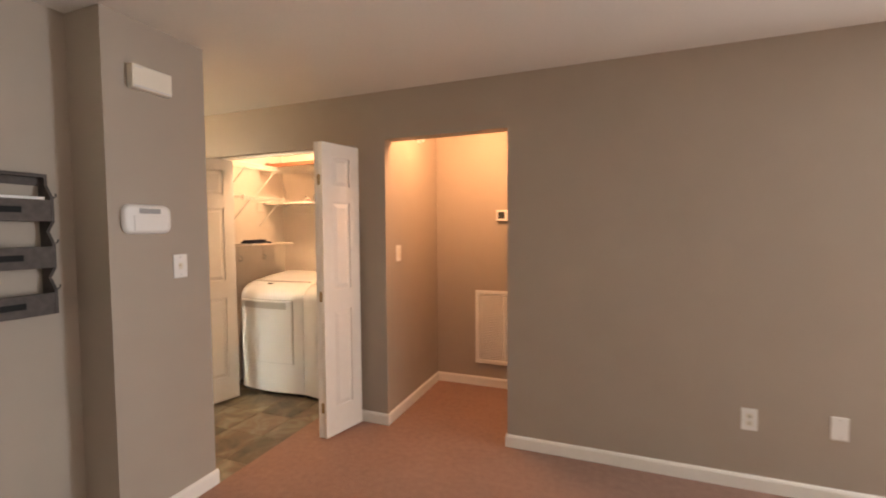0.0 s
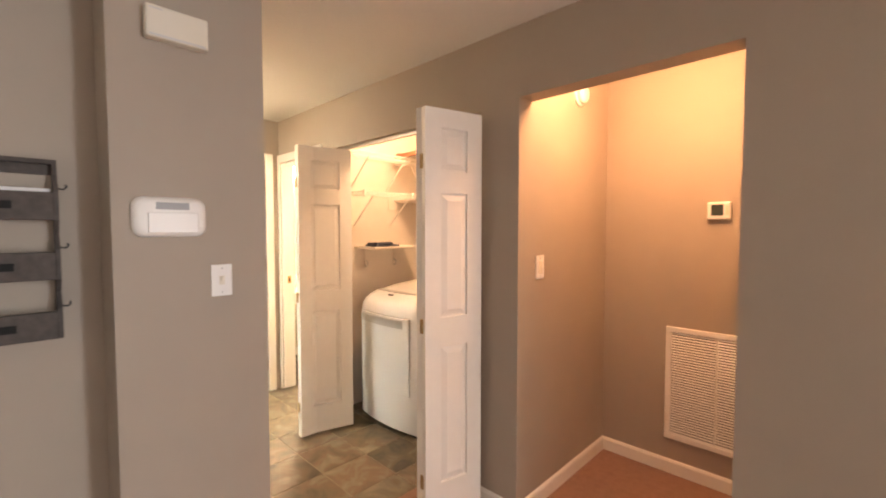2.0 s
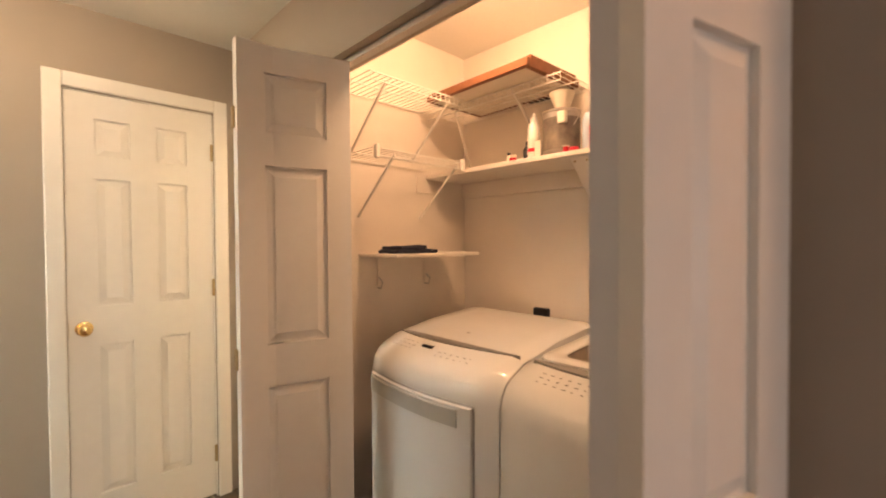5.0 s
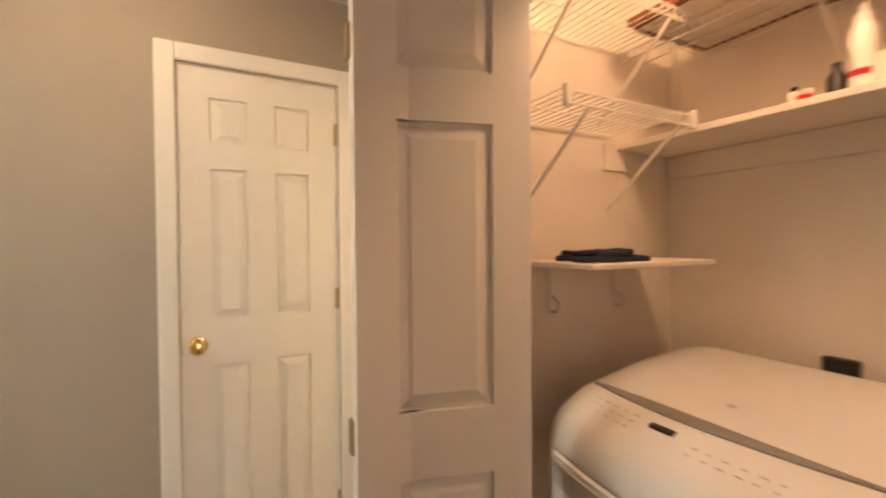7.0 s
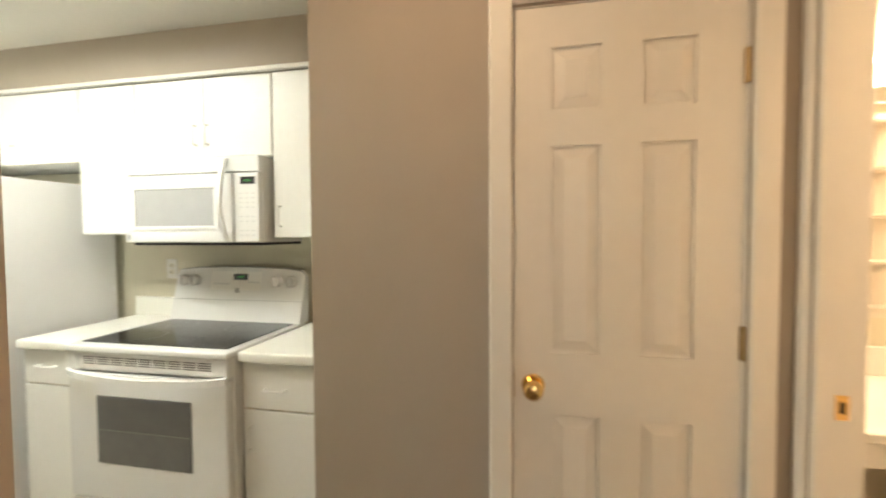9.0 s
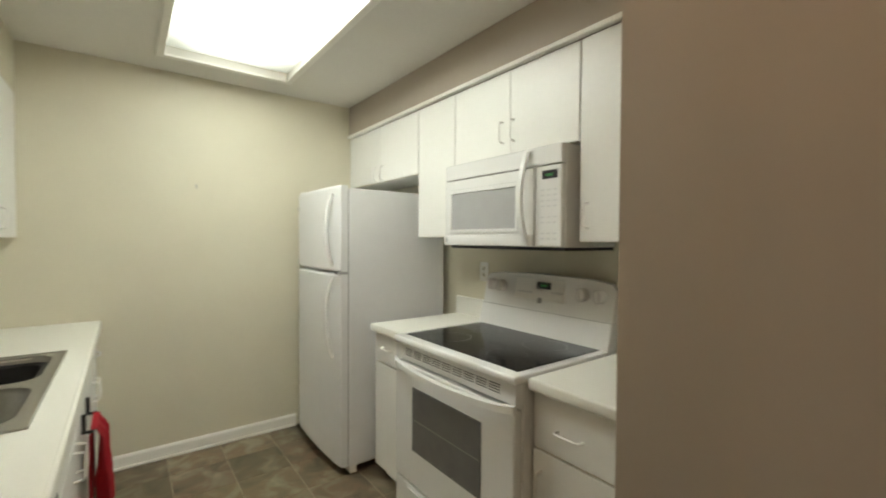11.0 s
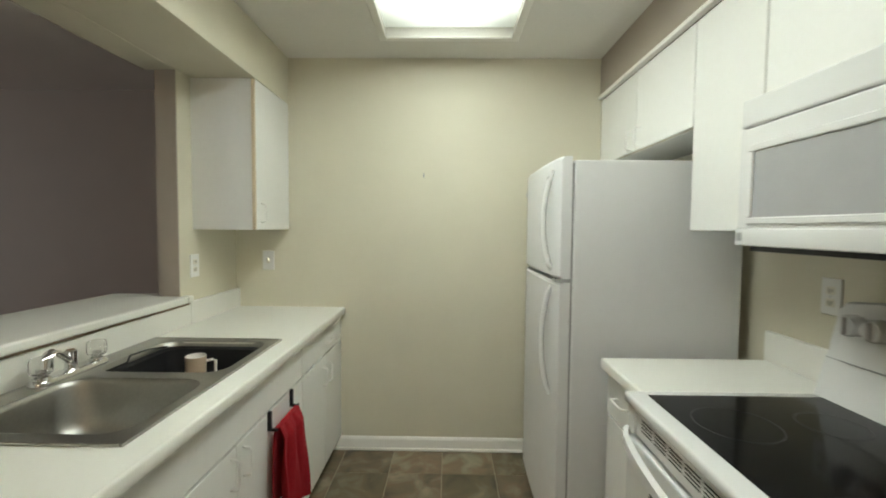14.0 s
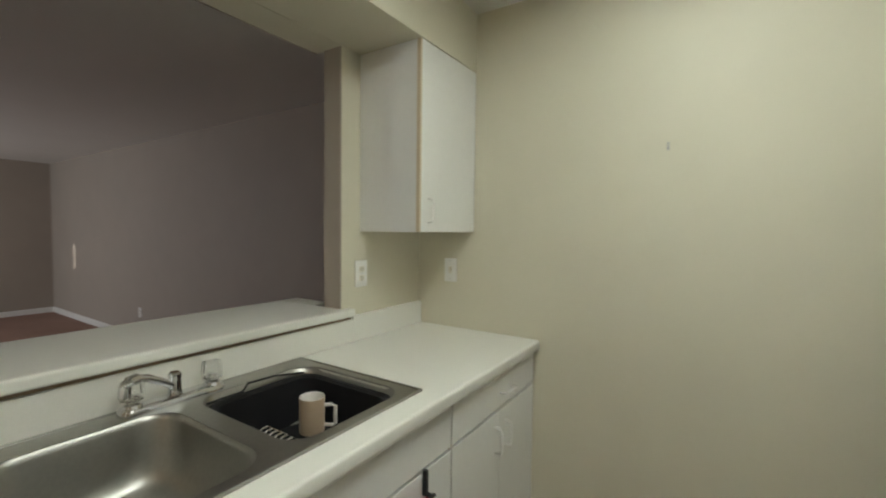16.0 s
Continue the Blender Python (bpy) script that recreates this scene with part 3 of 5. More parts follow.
for k in range(3):
    z = k * 0.205
    part("tray_front", boxes((0.07, 0.085, -0.138, 0.138, z, z + 0.095), bevel=0.002), GREYWOOD, org)
    part("tray_base", boxes((0.0, 0.07, -0.138, 0.138, z, z + 0.01)), GREYWOOD, org)
    part("label_holder", boxes((0.084, 0.088, -0.034, 0.034, z + 0.036, z + 0.040), (0.084, 0.088, -0.034, 0.034, z + 0.058, z + 0.062), (0.084, 0.087, -0.034, 0.034, z + 0.04, z + 0.058), (0.084, 0.089, -0.04, -0.034, z + 0.036, z + 0.062), (0.084, 0.089, 0.034, 0.04, z + 0.036, z + 0.062)), IRON, org, "black metal label holder")
    part("hook", tubes([[(0.06, 0.15, z + 0.11), (0.06, 0.165, z + 0.108), (0.06, 0.172, z + 0.115), (0.06, 0.17, z + 0.125)]], 0.003, 6), BLACK, org)
org.scale, org.location.z = (1, 1, 0.955), 1.078
lt = thing("letter", "white sheet of paper lying in the organiser's upper tier", "paper", (-2.15, 0.905, 1.479))
part("sheet", boxes((-0.02, 0.03, -0.13, 0.13, 0, 0.094)), PAPER, lt)

# ---- alcove ----
gr = thing("return_air_grille", "white louvred return-air grille on the alcove wall", "vent", (-1.0, 3.63, 0.212))
GW, GH = 0.518, 0.663
part("frame", boxes((0, GW, -0.016, 0, 0, 0.03), (0, GW, -0.016, 0, GH - 0.03, GH), (0, 0.03, -0.016, 0, 0.03, GH - 0.03), (GW - 0.03, GW, -0.016, 0, 0.03, GH - 0.03), bevel=0.003), PLATE, gr)
part("mullion", boxes(*[(0.03 + (GW - 0.06) * k / 3 - 0.004, 0.03 + (GW - 0.06) * k / 3 + 0.004, -0.013, -0.001, 0.03, GH - 0.03) for k in (1.5,)]), PLATE, gr)
part("backing", boxes((0.03, GW - 0.03, -0.002, -0.0005, 0.03, GH - 0.03)), DARKGAP, gr)
slat = bpy.data.meshes.new("slat")
sb = bmesh.new()
vs = [sb.verts.new(p) for p in ((0.031, -0.012, -0.0045), (GW - 0.031, -0.012, -0.0045), (GW - 0.031, -0.006, 0.0035), (0.031, -0.006, 0.0035), (0.031, -0.0105, -0.0052), (GW - 0.031, -0.0105, -0.0052), (GW - 0.031, -0.0045, 0.003), (0.031, -0.0045, 0.003))]
for f in ((0, 1, 2, 3), (7, 6, 5, 4), (0, 4, 5, 1), (3, 2, 6, 7)):
    sb.faces.new([vs[k] for k in f])
sb.to_mesh(slat)
sb.free()
slat.materials.append(PLATE)
for k in range(40):
    o = new("slat", slat)
    o.parent = gr
    o.location = (0, 0, 0.038 + k * 0.0151)

th = thing("thermostat", "white thermostat with a dark display on the alcove wall", "thermostat", (-0.75, 3.63, 1.54))
part("housing", boxes((-0.055, 0.055, -0.028, 0, -0.046, 0.05), bevel=0.008, seg=3), PLATE, th)
part("display", boxes((-0.035, 0.022, -0.0295, -0.027, -0.025, 0.035)), mat("dark_lcd", (0.05, 0.06, 0.05), 0.25), th, "dark grey display")
part("button", boxes((0.032, 0.044, -0.031, -0.027, -0.02, 0.03), bevel=0.002), IVORY, th)

sm = thing("smoke_detector", "round white smoke detector on the alcove side wall", "smoke detector", (-1.375, 3.235, 2.21))
part("base", lathe([(0.066, 0), (0.066, 0.012), (0.06, 0.016)], 32, axis="x"), PLATE, sm, smooth=True)
part("cap", lathe([(0.055, 0.016), (0.055, 0.034), (0.046, 0.042), (0.012, 0.045)], 32, axis="x"), PLATE, sm, smooth=True)


def dome(label, at):
    th = thing("ceiling_light", label, "lamp", at, group="closet ceiling lights")
    part("base", lathe([(0.055, -0.02), (0.06, 0.0)], 24), PLATE, th)
    part("socket", lathe([(0.022, -0.06), (0.026, -0.02)], 16), PLATE, th)
    return th


dome("plain porcelain lampholder on the laundry closet ceiling", (-2.42, 2.93, HC))
# holder for the added, unseen hall bulb
dome("assumed porcelain lampholder, out of view, on the hall ceiling", (-3.28, 1.66, HC))
dome("plain porcelain lampholder on the alcove ceiling", (-0.86, 2.90, HC))

# ---- kitchen ----


def pull(parent, x, z, upright=True, length=0.10):
    """A white bow pull on a front at y=0 that faces -y."""
    h = length / 2
    if upright:
        path = [(x, 0, z - h), (x, -0.026, z - h + 0.004), (x, -0.03, z - h + 0.014), (x, -0.03, z + h - 0.014), (x, -0.026, z + h - 0.004), (x, 0, z + h)]
    else:
        path = [(x - h, 0, z), (x - h + 0.004, -0.026, z), (x - h + 0.014, -0.03, z), (x + h - 0.014, -0.03, z), (x + h - 0.004, -0.026, z), (x + h, 0, z)]
    return part("handle", tubes([path], 0.0045, 8), PLATE, parent, "white bow pull", True)


def cabinet(name, label, at, turn, w, d, z0, z1, fronts, kick=True, group=""):
    """A frameless cabinet. fronts: (x0, x1, z0, z1, handle x, handle z, upright)."""
    th = thing(name, label, "cabinet", at, group, turn)
    body = [(0, w, 0.02, d, z0 + (0.09 if kick else 0), z1)]
    if kick:
        body.append((0.0, w, 0.075, d, 0.0, z0 + 0.09))
    part("body", boxes(*body), LAMINATE, th)
    for x0, x1, a, b, hx, hz, up in fronts:
        dr = part("door" if b - a > 0.2 else "drawer_front", boxes((x0 + 0.002, x1 - 0.002, 0.0, 0.0185, a + 0.002, b - 0.002), bevel=0.002), LAMINATE, th)
        part("edge_band", boxes((x0 + 0.0015, x1 - 0.0015, 0.012, 0.0188, a + 0.0012, b - 0.0012)), EDGE, dr)
        if hx is not None:
            pull(dr, hx, hz, up)
    return th


WX, EX = -4.61, -3.008
cabinet("wall_cabinet", "white laminate cabinet above the refrigerator, two doors", (WX, -1.43, 0), 90, 0.993, 0.32, 1.81, 2.205, [(0, 0.496, 1.81, 2.205, 0.446, 1.87, True), (0.496, 0.993, 1.81, 2.205, 0.542, 1.87, True)], False, "wall cabinets")
cabinet("wall_cabinet", "narrow white laminate wall cabinet beside the microwave", (WX, -0.434, 0), 90, 0.364, 0.32, 1.415, 2.205, [(0, 0.364, 1.415, 2.205, None, 0, True)], False, "wall cabinets")
cabinet("wall_cabinet", "white laminate cabinet above the microwave, two doors", (WX, -0.068, 0), 90, 0.80, 0.32, 1.80, 2.205, [(0, 0.416, 1.80, 2.205, 0.372, 1.916, True), (0.416, 0.80, 1.80, 2.205, 0.442, 1.916, True)], False, "wall cabinets")
cabinet("wall_cabinet", "tall white laminate wall cabinet beside the wall's end", (WX, 0.735, 0), 90, 0.543, 0.32, 1.395, 2.205, [(0, 0.543, 1.395, 2.205, 0.04, 1.50, True)], False, "wall cabinets")
cabinet("base_cabinet", "narrow white laminate base cabinet with one drawer", (-4.315, -0.437, 0), 90, 0.362, 0.62, 0, 0.874, [(0, 0.362, 0.70, 0.865, 0.15, 0.79, False), (0, 0.362, 0.09, 0.695, 0.31, 0.58, True)], True, "base cabinets")
cabinet("base_cabinet", "white laminate base cabinet with one drawer by the range", (-4.315, 0.762, 0), 90, 0.515, 0.62, 0, 0.874, [(0, 0.515, 0.665, 0.865, 0.16, 0.755, False), (0, 0.515, 0.09, 0.66, 0.04, 0.54, True)], True, "base cabinets")
cabinet("base_cabinet", "white laminate corner base cabinet, drawer above two doors", (EX, -0.715, 0), -90, 0.71, 0.64, 0, 0.874, [(0, 0.71, 0.72, 0.868, 0.40, 0.785, False), (0, 0.355, 0.09, 0.715, 0.315, 0.61, True), (0.355, 0.71, 0.09, 0.715, 0.40, 0.61, True)], True, "base cabinets")
cabinet("base_cabinet", "white laminate sink base cabinet with two doors", (EX, 0.50, 0), -90, 1.21, 0.64, 0, 0.715, [(0, 1.21, 0.72, 0.868, None, 0, False), (0, 0.605, 0.09, 0.715, 0.565, 0.64, True), (0.605, 1.21, 0.09, 0.715, 0.645, 0.64, True)], True, "base cabinets")
cabinet("wall_cabinet", "white laminate corner wall cabinet with an almond door edge", (-2.683, -0.978, 0), -90, 0.451, 0.336, 1.40, 2.176, [(0, 0.451, 1.40, 2.176, 0.05, 1.49, True)], False, "wall cabinets")


uc = bpy.data.objects["wall_cabinet.004"]
part("front_edge_band", boxes((-0.007, 0.0015, 0.001, 0.018, 1.403, 2.173)), EDGE, uc, "almond edge strip")


ct = thing("countertop", "white laminate countertop round the sink with a rolled front edge", "countertop")
part("top", boxes((-3.026, -2.915, -1.429, 1.169, 0.876, 0.914), (-2.375, -2.346, -1.429, 1.169, 0.876, 0.914), (-2.915, -2.375, -1.429, -0.59, 0.876, 0.914), (-2.915, -2.375, 0.25, 1.169, 0.876, 0.914)), COUNTER, ct)
part("front_edge", boxes((-3.034, -3.016, -1.429, 1.169, 0.872, 0.9148), bevel=0.008, seg=3), COUNTER, ct, smooth=True)
part("backsplash", boxes((-2.368, -2.346, -1.429, -0.918, 0.914, 1.029), (-2.368, -2.346, -0.918, 1.169, 0.914, 1.018), (-3.026, -2.368, -1.429, -1.409, 0.914, 0.9145), bevel=0.003), COUNTER, ct)
for label, y0, y1 in (("white laminate countertop between refrigerator and range", -0.44, -0.075), ("white laminate countertop between range and wall", 0.762, 1.279)):
    c = thing("countertop", label, "countertop")
    part("top", boxes((-4.939, -4.295, y0, y1, 0.876, 0.914), bevel=0.004, seg=2), COUNTER, c)
    part("front_edge", boxes((-4.305, -4.284, y0, y1, 0.872, 0.9148), bevel=0.008, seg=3), COUNTER, c, smooth=True)
    part("backsplash", boxes((-4.939, -4.918, y0, y1, 0.9145, 1.03), bevel=0.003), COUNTER, c)

bar = thing("bar_top", "white laminate bar ledge across the pass-through", "ledge")
part("top", boxes((-2.388, -1.94, -0.866, 0.398, 1.03, 1.066), (-2.18, -1.94, -0.96, -0.866, 1.03, 1.066), (-2.388, -2.347, -0.915, -0.866, 1.03, 1.066), bevel=0.009, seg=3), COUNTER, bar)
# the dark line under the ledge is shade, put in as a brown strip
part("support_strip", boxes((-2.37, -2.347, -0.90, 0.398, 1.0185, 1.0295)), GAPSHADE, bar, "brown strip painted as the shadow gap")

# double-bowl sink
sk = thing("kitchen_sink", "stainless double-bowl sink set into the countertop", "sink", (-0.028, -0.004, 0))
part("rim", boxes((-2.915, -2.885, -0.62, 0.285, 0.9145, 0.9195), (-2.435, -2.36, -0.62, 0.285, 0.9145, 0.9195), (-2.885, -2.435, -0.62, -0.59, 0.9145, 0.9195), (-2.885, -2.435, -0.185, -0.13, 0.9145, 0.9195), (-2.885, -2.435, 0.245, 0.285, 0.9145, 0.9195)), STEEL, sk)
part("rim_edge", boxes((-2.922, -2.912, -0.627, 0.292, 0.9142, 0.923), (-2.363, -2.353, -0.627, 0.292, 0.9142, 0.923), (-2.912, -2.363, -0.627, -0.617, 0.9142, 0.923), (-2.912, -2.363, 0.282, 0.292, 0.9142, 0.923), bevel=0.003, seg=2), STEEL, sk)
for y0, y1 in ((-0.59, -0.185), (-0.13, 0.245)):
    bowl = []
    for off, z, rad in ((-0.004, 0.9196, 0.075), (0.002, 0.915, 0.075), (0.006, 0.90, 0.078), (0.012, 0.84, 0.085), (0.02, 0.785, 0.09), (0.032, 0.757, 0.095), (0.055, 0.743, 0.09), (0.09, 0.738, 0.07)):
        bowl.append(rim_ring(-2.885 + off, -2.435 - off, y0 + off, y1 - off, z, rad, 7))
    cor = sweep([rim_ring(-2.886, -2.434, y0 - 0.001, y1 + 0.001, 0.9197, 0.0005, 7), rim_ring(-2.883, -2.437, y0 + 0.002, y1 - 0.002, 0.9197, 0.075, 7)])
    bmesh.ops.delete(cor, geom=[f for f in cor.faces if len(f.verts) > 6], context="FACES")
    part("rim_corner", cor, STEEL, sk)
    b = sweep(bowl, True)
    bmesh.ops.delete(b, geom=[f for f in b.faces if len(f.verts) > 6 and f.calc_center_median().z > 0.9], context="FACES")
    bmesh.ops.reverse_faces(b, faces=b.faces[:])
    bw = part("bowl", b, STEEL, sk, smooth=True)
    part("drain", lathe([(0.04, 0.0), (0.04, 0.004), (0.02, 0.002)], 20, (-2.66, (y0 + y1) / 2, 0.7385)), CHROME, bw)

fa = thing("faucet", "chrome two-handle faucet with clear acrylic knobs", "faucet", (-2.425, -0.164, 0.9195))
part("base_plate", sweep([rim_ring(-0.030, 0.030, -0.138, 0.138, 0, 0.028), rim_ring(-0.030, 0.030, -0.138, 0.138, 0.010, 0.028), rim_ring(-0.026, 0.026, -0.134, 0.134, 0.017, 0.025), rim_ring(-0.018, 0.018, -0.126, 0.126, 0.020, 0.017)]), CHROME, fa, smooth=True)
part("spout_base", lathe([(0.021, 0.016), (0.0175, 0.026), (0.0165, 0.064), (0.0175, 0.068), (0.0175, 0.078), (0.012, 0.083)], 20), CHROME, fa, smooth=True)
part("spout", tubes([[(-0.0025, 0.0067, 0.046), (-0.0149, 0.0403, 0.07), (-0.0285, 0.0762, 0.092), (-0.0397, 0.1053, 0.103), (-0.0471, 0.1243, 0.103)]], 0.0105, 12), CHROME, fa, smooth=True)
part("spray_head", tubes([[(-0.0409, 0.1086, 0.103), (-0.0484, 0.1277, 0.102), (-0.0521, 0.1378, 0.09), (-0.0527, 0.14, 0.066)]], 0.0145, 14), CHROME, fa, smooth=True)
for s in (-1, 1):
    kn = part("handle_stem", lathe([(0.026, 0.016), (0.022, 0.026), (0.013, 0.031), (0.012, 0.05)], 16, (0, s * 0.104, 0)), CHROME, fa, smooth=True)
    ak = lathe([(0.017, 0.034), (0.025, 0.037), (0.028, 0.046), (0.0275, 0.074), (0.024, 0.086), (0.012, 0.088)], 24, (0, s * 0.104, 0))
    for v in ak.verts:
        dx, dy = v.co.x, v.co.y - s * 0.104
        f = 1 + 0.07 * math.cos(8 * math.atan2(dy, dx))
        v.co.x, v.co.y = dx * f, s * 0.104 + dy * f
    part("acrylic_knob", ak, ACRYL, kn, "clear fluted acrylic knob")

rk = thing("dish_rack", "black wire dish rack sitting in the sink bowl", "dish rack", (-2.688, -0.392, 0.74))
part("tray", sweep([rim_ring(-0.165, 0.165, -0.155, 0.155, 0.0, 0.05), rim_ring(-0.178, 0.178, -0.17, 0.17, 0.155, 0.055), rim_ring(-0.188, 0.188, -0.18, 0.18, 0.158, 0.06), rim_ring(-0.17, 0.17, -0.163, 0.163, 0.150, 0.05), rim_ring(-0.155, 0.155, -0.145, 0.145, 0.008, 0.045)]), BLACK, rk, smooth=True)
for k in range(7):
    part("plate_loop", tubes([[(-0.06 + 0.020 * k, 0.075 + 0.045 * math.cos(radians(a)), 0.012 + 0.085 * math.sin(radians(a))) for a in range(0, 181, 20)]], 0.0024, 6), CHROME, rk)
for k in range(8):
    part("side_wire", tubes([[(0.168, -0.14 + 0.04 * k, 0.02), (0.174, -0.14 + 0.04 * k, 0.15)]], 0.002, 5), BLACK, rk)
part("rail", tubes([[(0.182, -0.165, 0.16), (0.182, -0.05, 0.182), (0.182, 0.04, 0.186), (0.178, 0.06, 0.166), (0.178, 0.17, 0.165)]], 0.0035, 6), BLACK, rk)

rk.scale = (1.13, 1.06, 1.0)

mg = thing("mug", "tan glazed mug with a white inside and handle", "mug", (-2.683, -0.43, 0.795))
part("cup", lathe([(0.036, 0.0), (0.040, 0.004), (0.041, 0.125), (0.0405, 0.128)], 32, caps=False), MUG, mg, smooth=True)
part("lining", lathe([(0.0405, 0.126), (0.0395, 0.130), (0.037, 0.127), (0.035, 0.03), (0.001, 0.028)], 32, caps=False), MUGW, mg, smooth=True)
part("handle", tubes([[(-0.032, -0.024, 0.098), (-0.052, -0.039, 0.100), (-0.060, -0.045, 0.094), (-0.060, -0.045, 0.030), (-0.052, -0.039, 0.024), (-0.032, -0.024, 0.026)]], 0.0065, 10), MUGW, mg, "white handle", True)

mg.scale = (0.93, 0.93, 0.84)

# towel on an over-door bar
tb = thing("towel_bar", "dark metal over-door towel bar on the sink cabinet", "towel bar", (-3.008, -0.445, 0.68))
for s in (-1, 1):
    part("hook", boxes((-0.016, -0.002, s * 0.11 - 0.006, s * 0.11 + 0.006, -0.03, 0.045), (-0.035, -0.016, s * 0.11 - 0.006, s * 0.11 + 0.006, -0.03, -0.02), bevel=0.001), BLACK, tb)
part("bar", tubes([[(-0.035, -0.12, -0.024), (-0.035, 0.12, -0.024)]], 0.005, 10), BLACK, tb)


def cloth(w, front, back, seed, thick=0.012):
    """A towel folded over a bar along y, gathered, with soft folds."""
    bm = bmesh.new()
    ny, nl = 26, 30
    grid = []
    for i in range(nl + 1):
        s = -back + (front + back) * i / nl
        row = []
        for j in range(ny + 1):
            v = j / ny
            fall = abs(s)
            gather = 1 - 0.28 * math.exp(-fall * 9)
            y = (v - 0.5) * w * gather + 0.012 * math.sin(5 * v + seed) * fall
            fold = 0.016 * (0.25 + min(1, fall * 5)) * math.sin(v * 15 + seed + 1.5 * fall * 4) + 0.006 * math.sin(v * 31 + 2 * seed)
            if abs(s) < 0.02:
                x, z = -s * 0.9, 0.0085 - 0.3 * abs(s)
            else:
                x = (-0.017 if s > 0 else 0.013) + (fold if s > 0 else 0.2 * fold) - (0.018 if s > 0 else 0)
                z = -fall - 0.02 * math.sin(v * 7 + seed) * fall
            row.append(bm.verts.new((x, y, z)))
        grid.append(row)
    for a, b in zip(grid, grid[1:]):
        for j in range(ny):
            bm.faces.new((a[j], a[j + 1], b[j + 1], b[j]))
    bmesh.ops.recalc_face_normals(bm, faces=bm.faces[:])
    bmesh.ops.solidify(bm, geom=bm.faces[:], thickness=0.005)
    return bm


tw = tagged(part("towel", cloth(0.265, 0.37, 0.30, 0.7), RED, None, "deep red cotton towel hung over the dark bar", True), category="towel")
tw.matrix_world = pose(-3.045, -0.435, 0.658)

# dishwasher
dw = thing("dishwasher", "white dishwasher under the countertop with a control strip", "dishwasher", (-2.996, 1.125, 0), turn=-90)
part("body", boxes((0, 0.60, 0.03, 0.60, 0.09, 0.868), (0, 0.60, 0.08, 0.60, 0, 0.09)), APPL, dw)
part("door", boxes((0.004, 0.596, -0.024, 0.03, 0.12, 0.72), bevel=0.010, seg=3), APPL, dw)
cp = part("control_panel", boxes((0.004, 0.596, -0.034, 0.03, 0.735, 0.855), bevel=0.014, seg=4), APPL, dw, smooth=True)
part("control_field", boxes((0.05, 0.55, -0.037, -0.032, 0.765, 0.83), bevel=0.002), IVORY, cp)
part("latch", boxes((0.27, 0.37, -0.046, -0.034, 0.785, 0.815), bevel=0.004), PLATE, cp)
for k in range(4):
    part("button", boxes((0.44 + 0.025 * k, 0.458 + 0.025 * k, -0.040, -0.034, 0.785, 0.80)), LGREY, cp)

# refrigerator
fr = thing("refrigerator", "white top-freezer refrigerator with bowed handles", "refrigerator", (-4.195, -1.272, 0), turn=90)
FW = 0.742
part("cabinet_body", boxes((0, FW, 0.0, 0.69, 0.055, 1.70), bevel=0.006, seg=2), APPLT, fr)
part("base_grille", boxes((0.01, FW - 0.01, 0.01, 0.05, 0.012, 0.055)), PLATE, fr)
for fx0, fy0 in ((0.03, 0.02), (FW - 0.06, 0.02), (0.03, 0.62), (FW - 0.06, 0.62)):
    part("foot", boxes((fx0, fx0 + 0.03, fy0, fy0 + 0.04, 0, 0.056)), GREYP, fr)
part("gasket", boxes((0.01, FW - 0.01, -0.012, 0.0, 0.07, 1.69)), GREYP, fr)
for nm, z0, z1 in (("freezer_door", 1.212, 1.715), ("fridge_door", 0.065, 1.197)):
    st = []
    for k in range(13):
        u = k / 12
        yf = -0.062 - 0.014 * (1 - (2 * u - 1) ** 2) + (0.010 if k in (0, 12) else 0)
        st.append([(u * FW, -0.010, z0), (u * FW, -0.010, z1), (u * FW, yf + 0.01, z1), (u * FW, yf, z1 - 0.012), (u * FW, yf, z0 + 0.012), (u * FW, yf + 0.01, z0)])
    d = part(nm, sweep(st), APPLT, fr, smooth=True)
    a, b = (z0 + 0.03, z1 - 0.05) if nm == "freezer_door" else (0.70, z1 - 0.02)
    hp = []
    for k in range(13):
        u = k / 12
        bow = math.sin(math.pi * u)
        hp.append((FW - 0.085 - 0.012 * bow, -0.066 - 0.04 * bow ** 0.6, a + (b - a) * u))
    part("handle", tubes([hp], 0.013, 10), APPL, d, "white bowed handle", True)
part("hinge_cover", boxes((0.02, 0.10, -0.05, 0.03, 1.716, 1.728), bevel=0.004), PLATE, fr)
part("badge", boxes((0.03, 0.055, -0.070, -0.064, 1.60, 1.62)), SILVER, fr)
part("mid_hinge", boxes((FW - 0.06, FW - 0.002, -0.07, -0.01, 1.1975, 1.2115)), GREYP, fr)

# range
RINGM = mat("dark_ring_print", (0.03, 0.03, 0.03), 0.3)
rg = thing("range", "white electric range with black glass cooktop and oven window", "range", (-4.245, -0.068, 0), turn=90)
RW = 0.822
part("body", boxes((0, RW, 0.03, 0.66, 0.06, 0.895), (0.02, RW - 0.02, 0.08, 0.62, 0, 0.06)), APPL, rg)
part("cooktop_frame", boxes((-0.004, RW + 0.004, -0.02, 0.62, 0.893, 0.925), bevel=0.010, seg=3), APPL, rg, smooth=True)
part("glass_cooktop", boxes((0.035, RW - 0.035, 0.035, 0.545, 0.9245, 0.9285), bevel=0.0012), GLASSTOP, rg, "black glass cooktop")
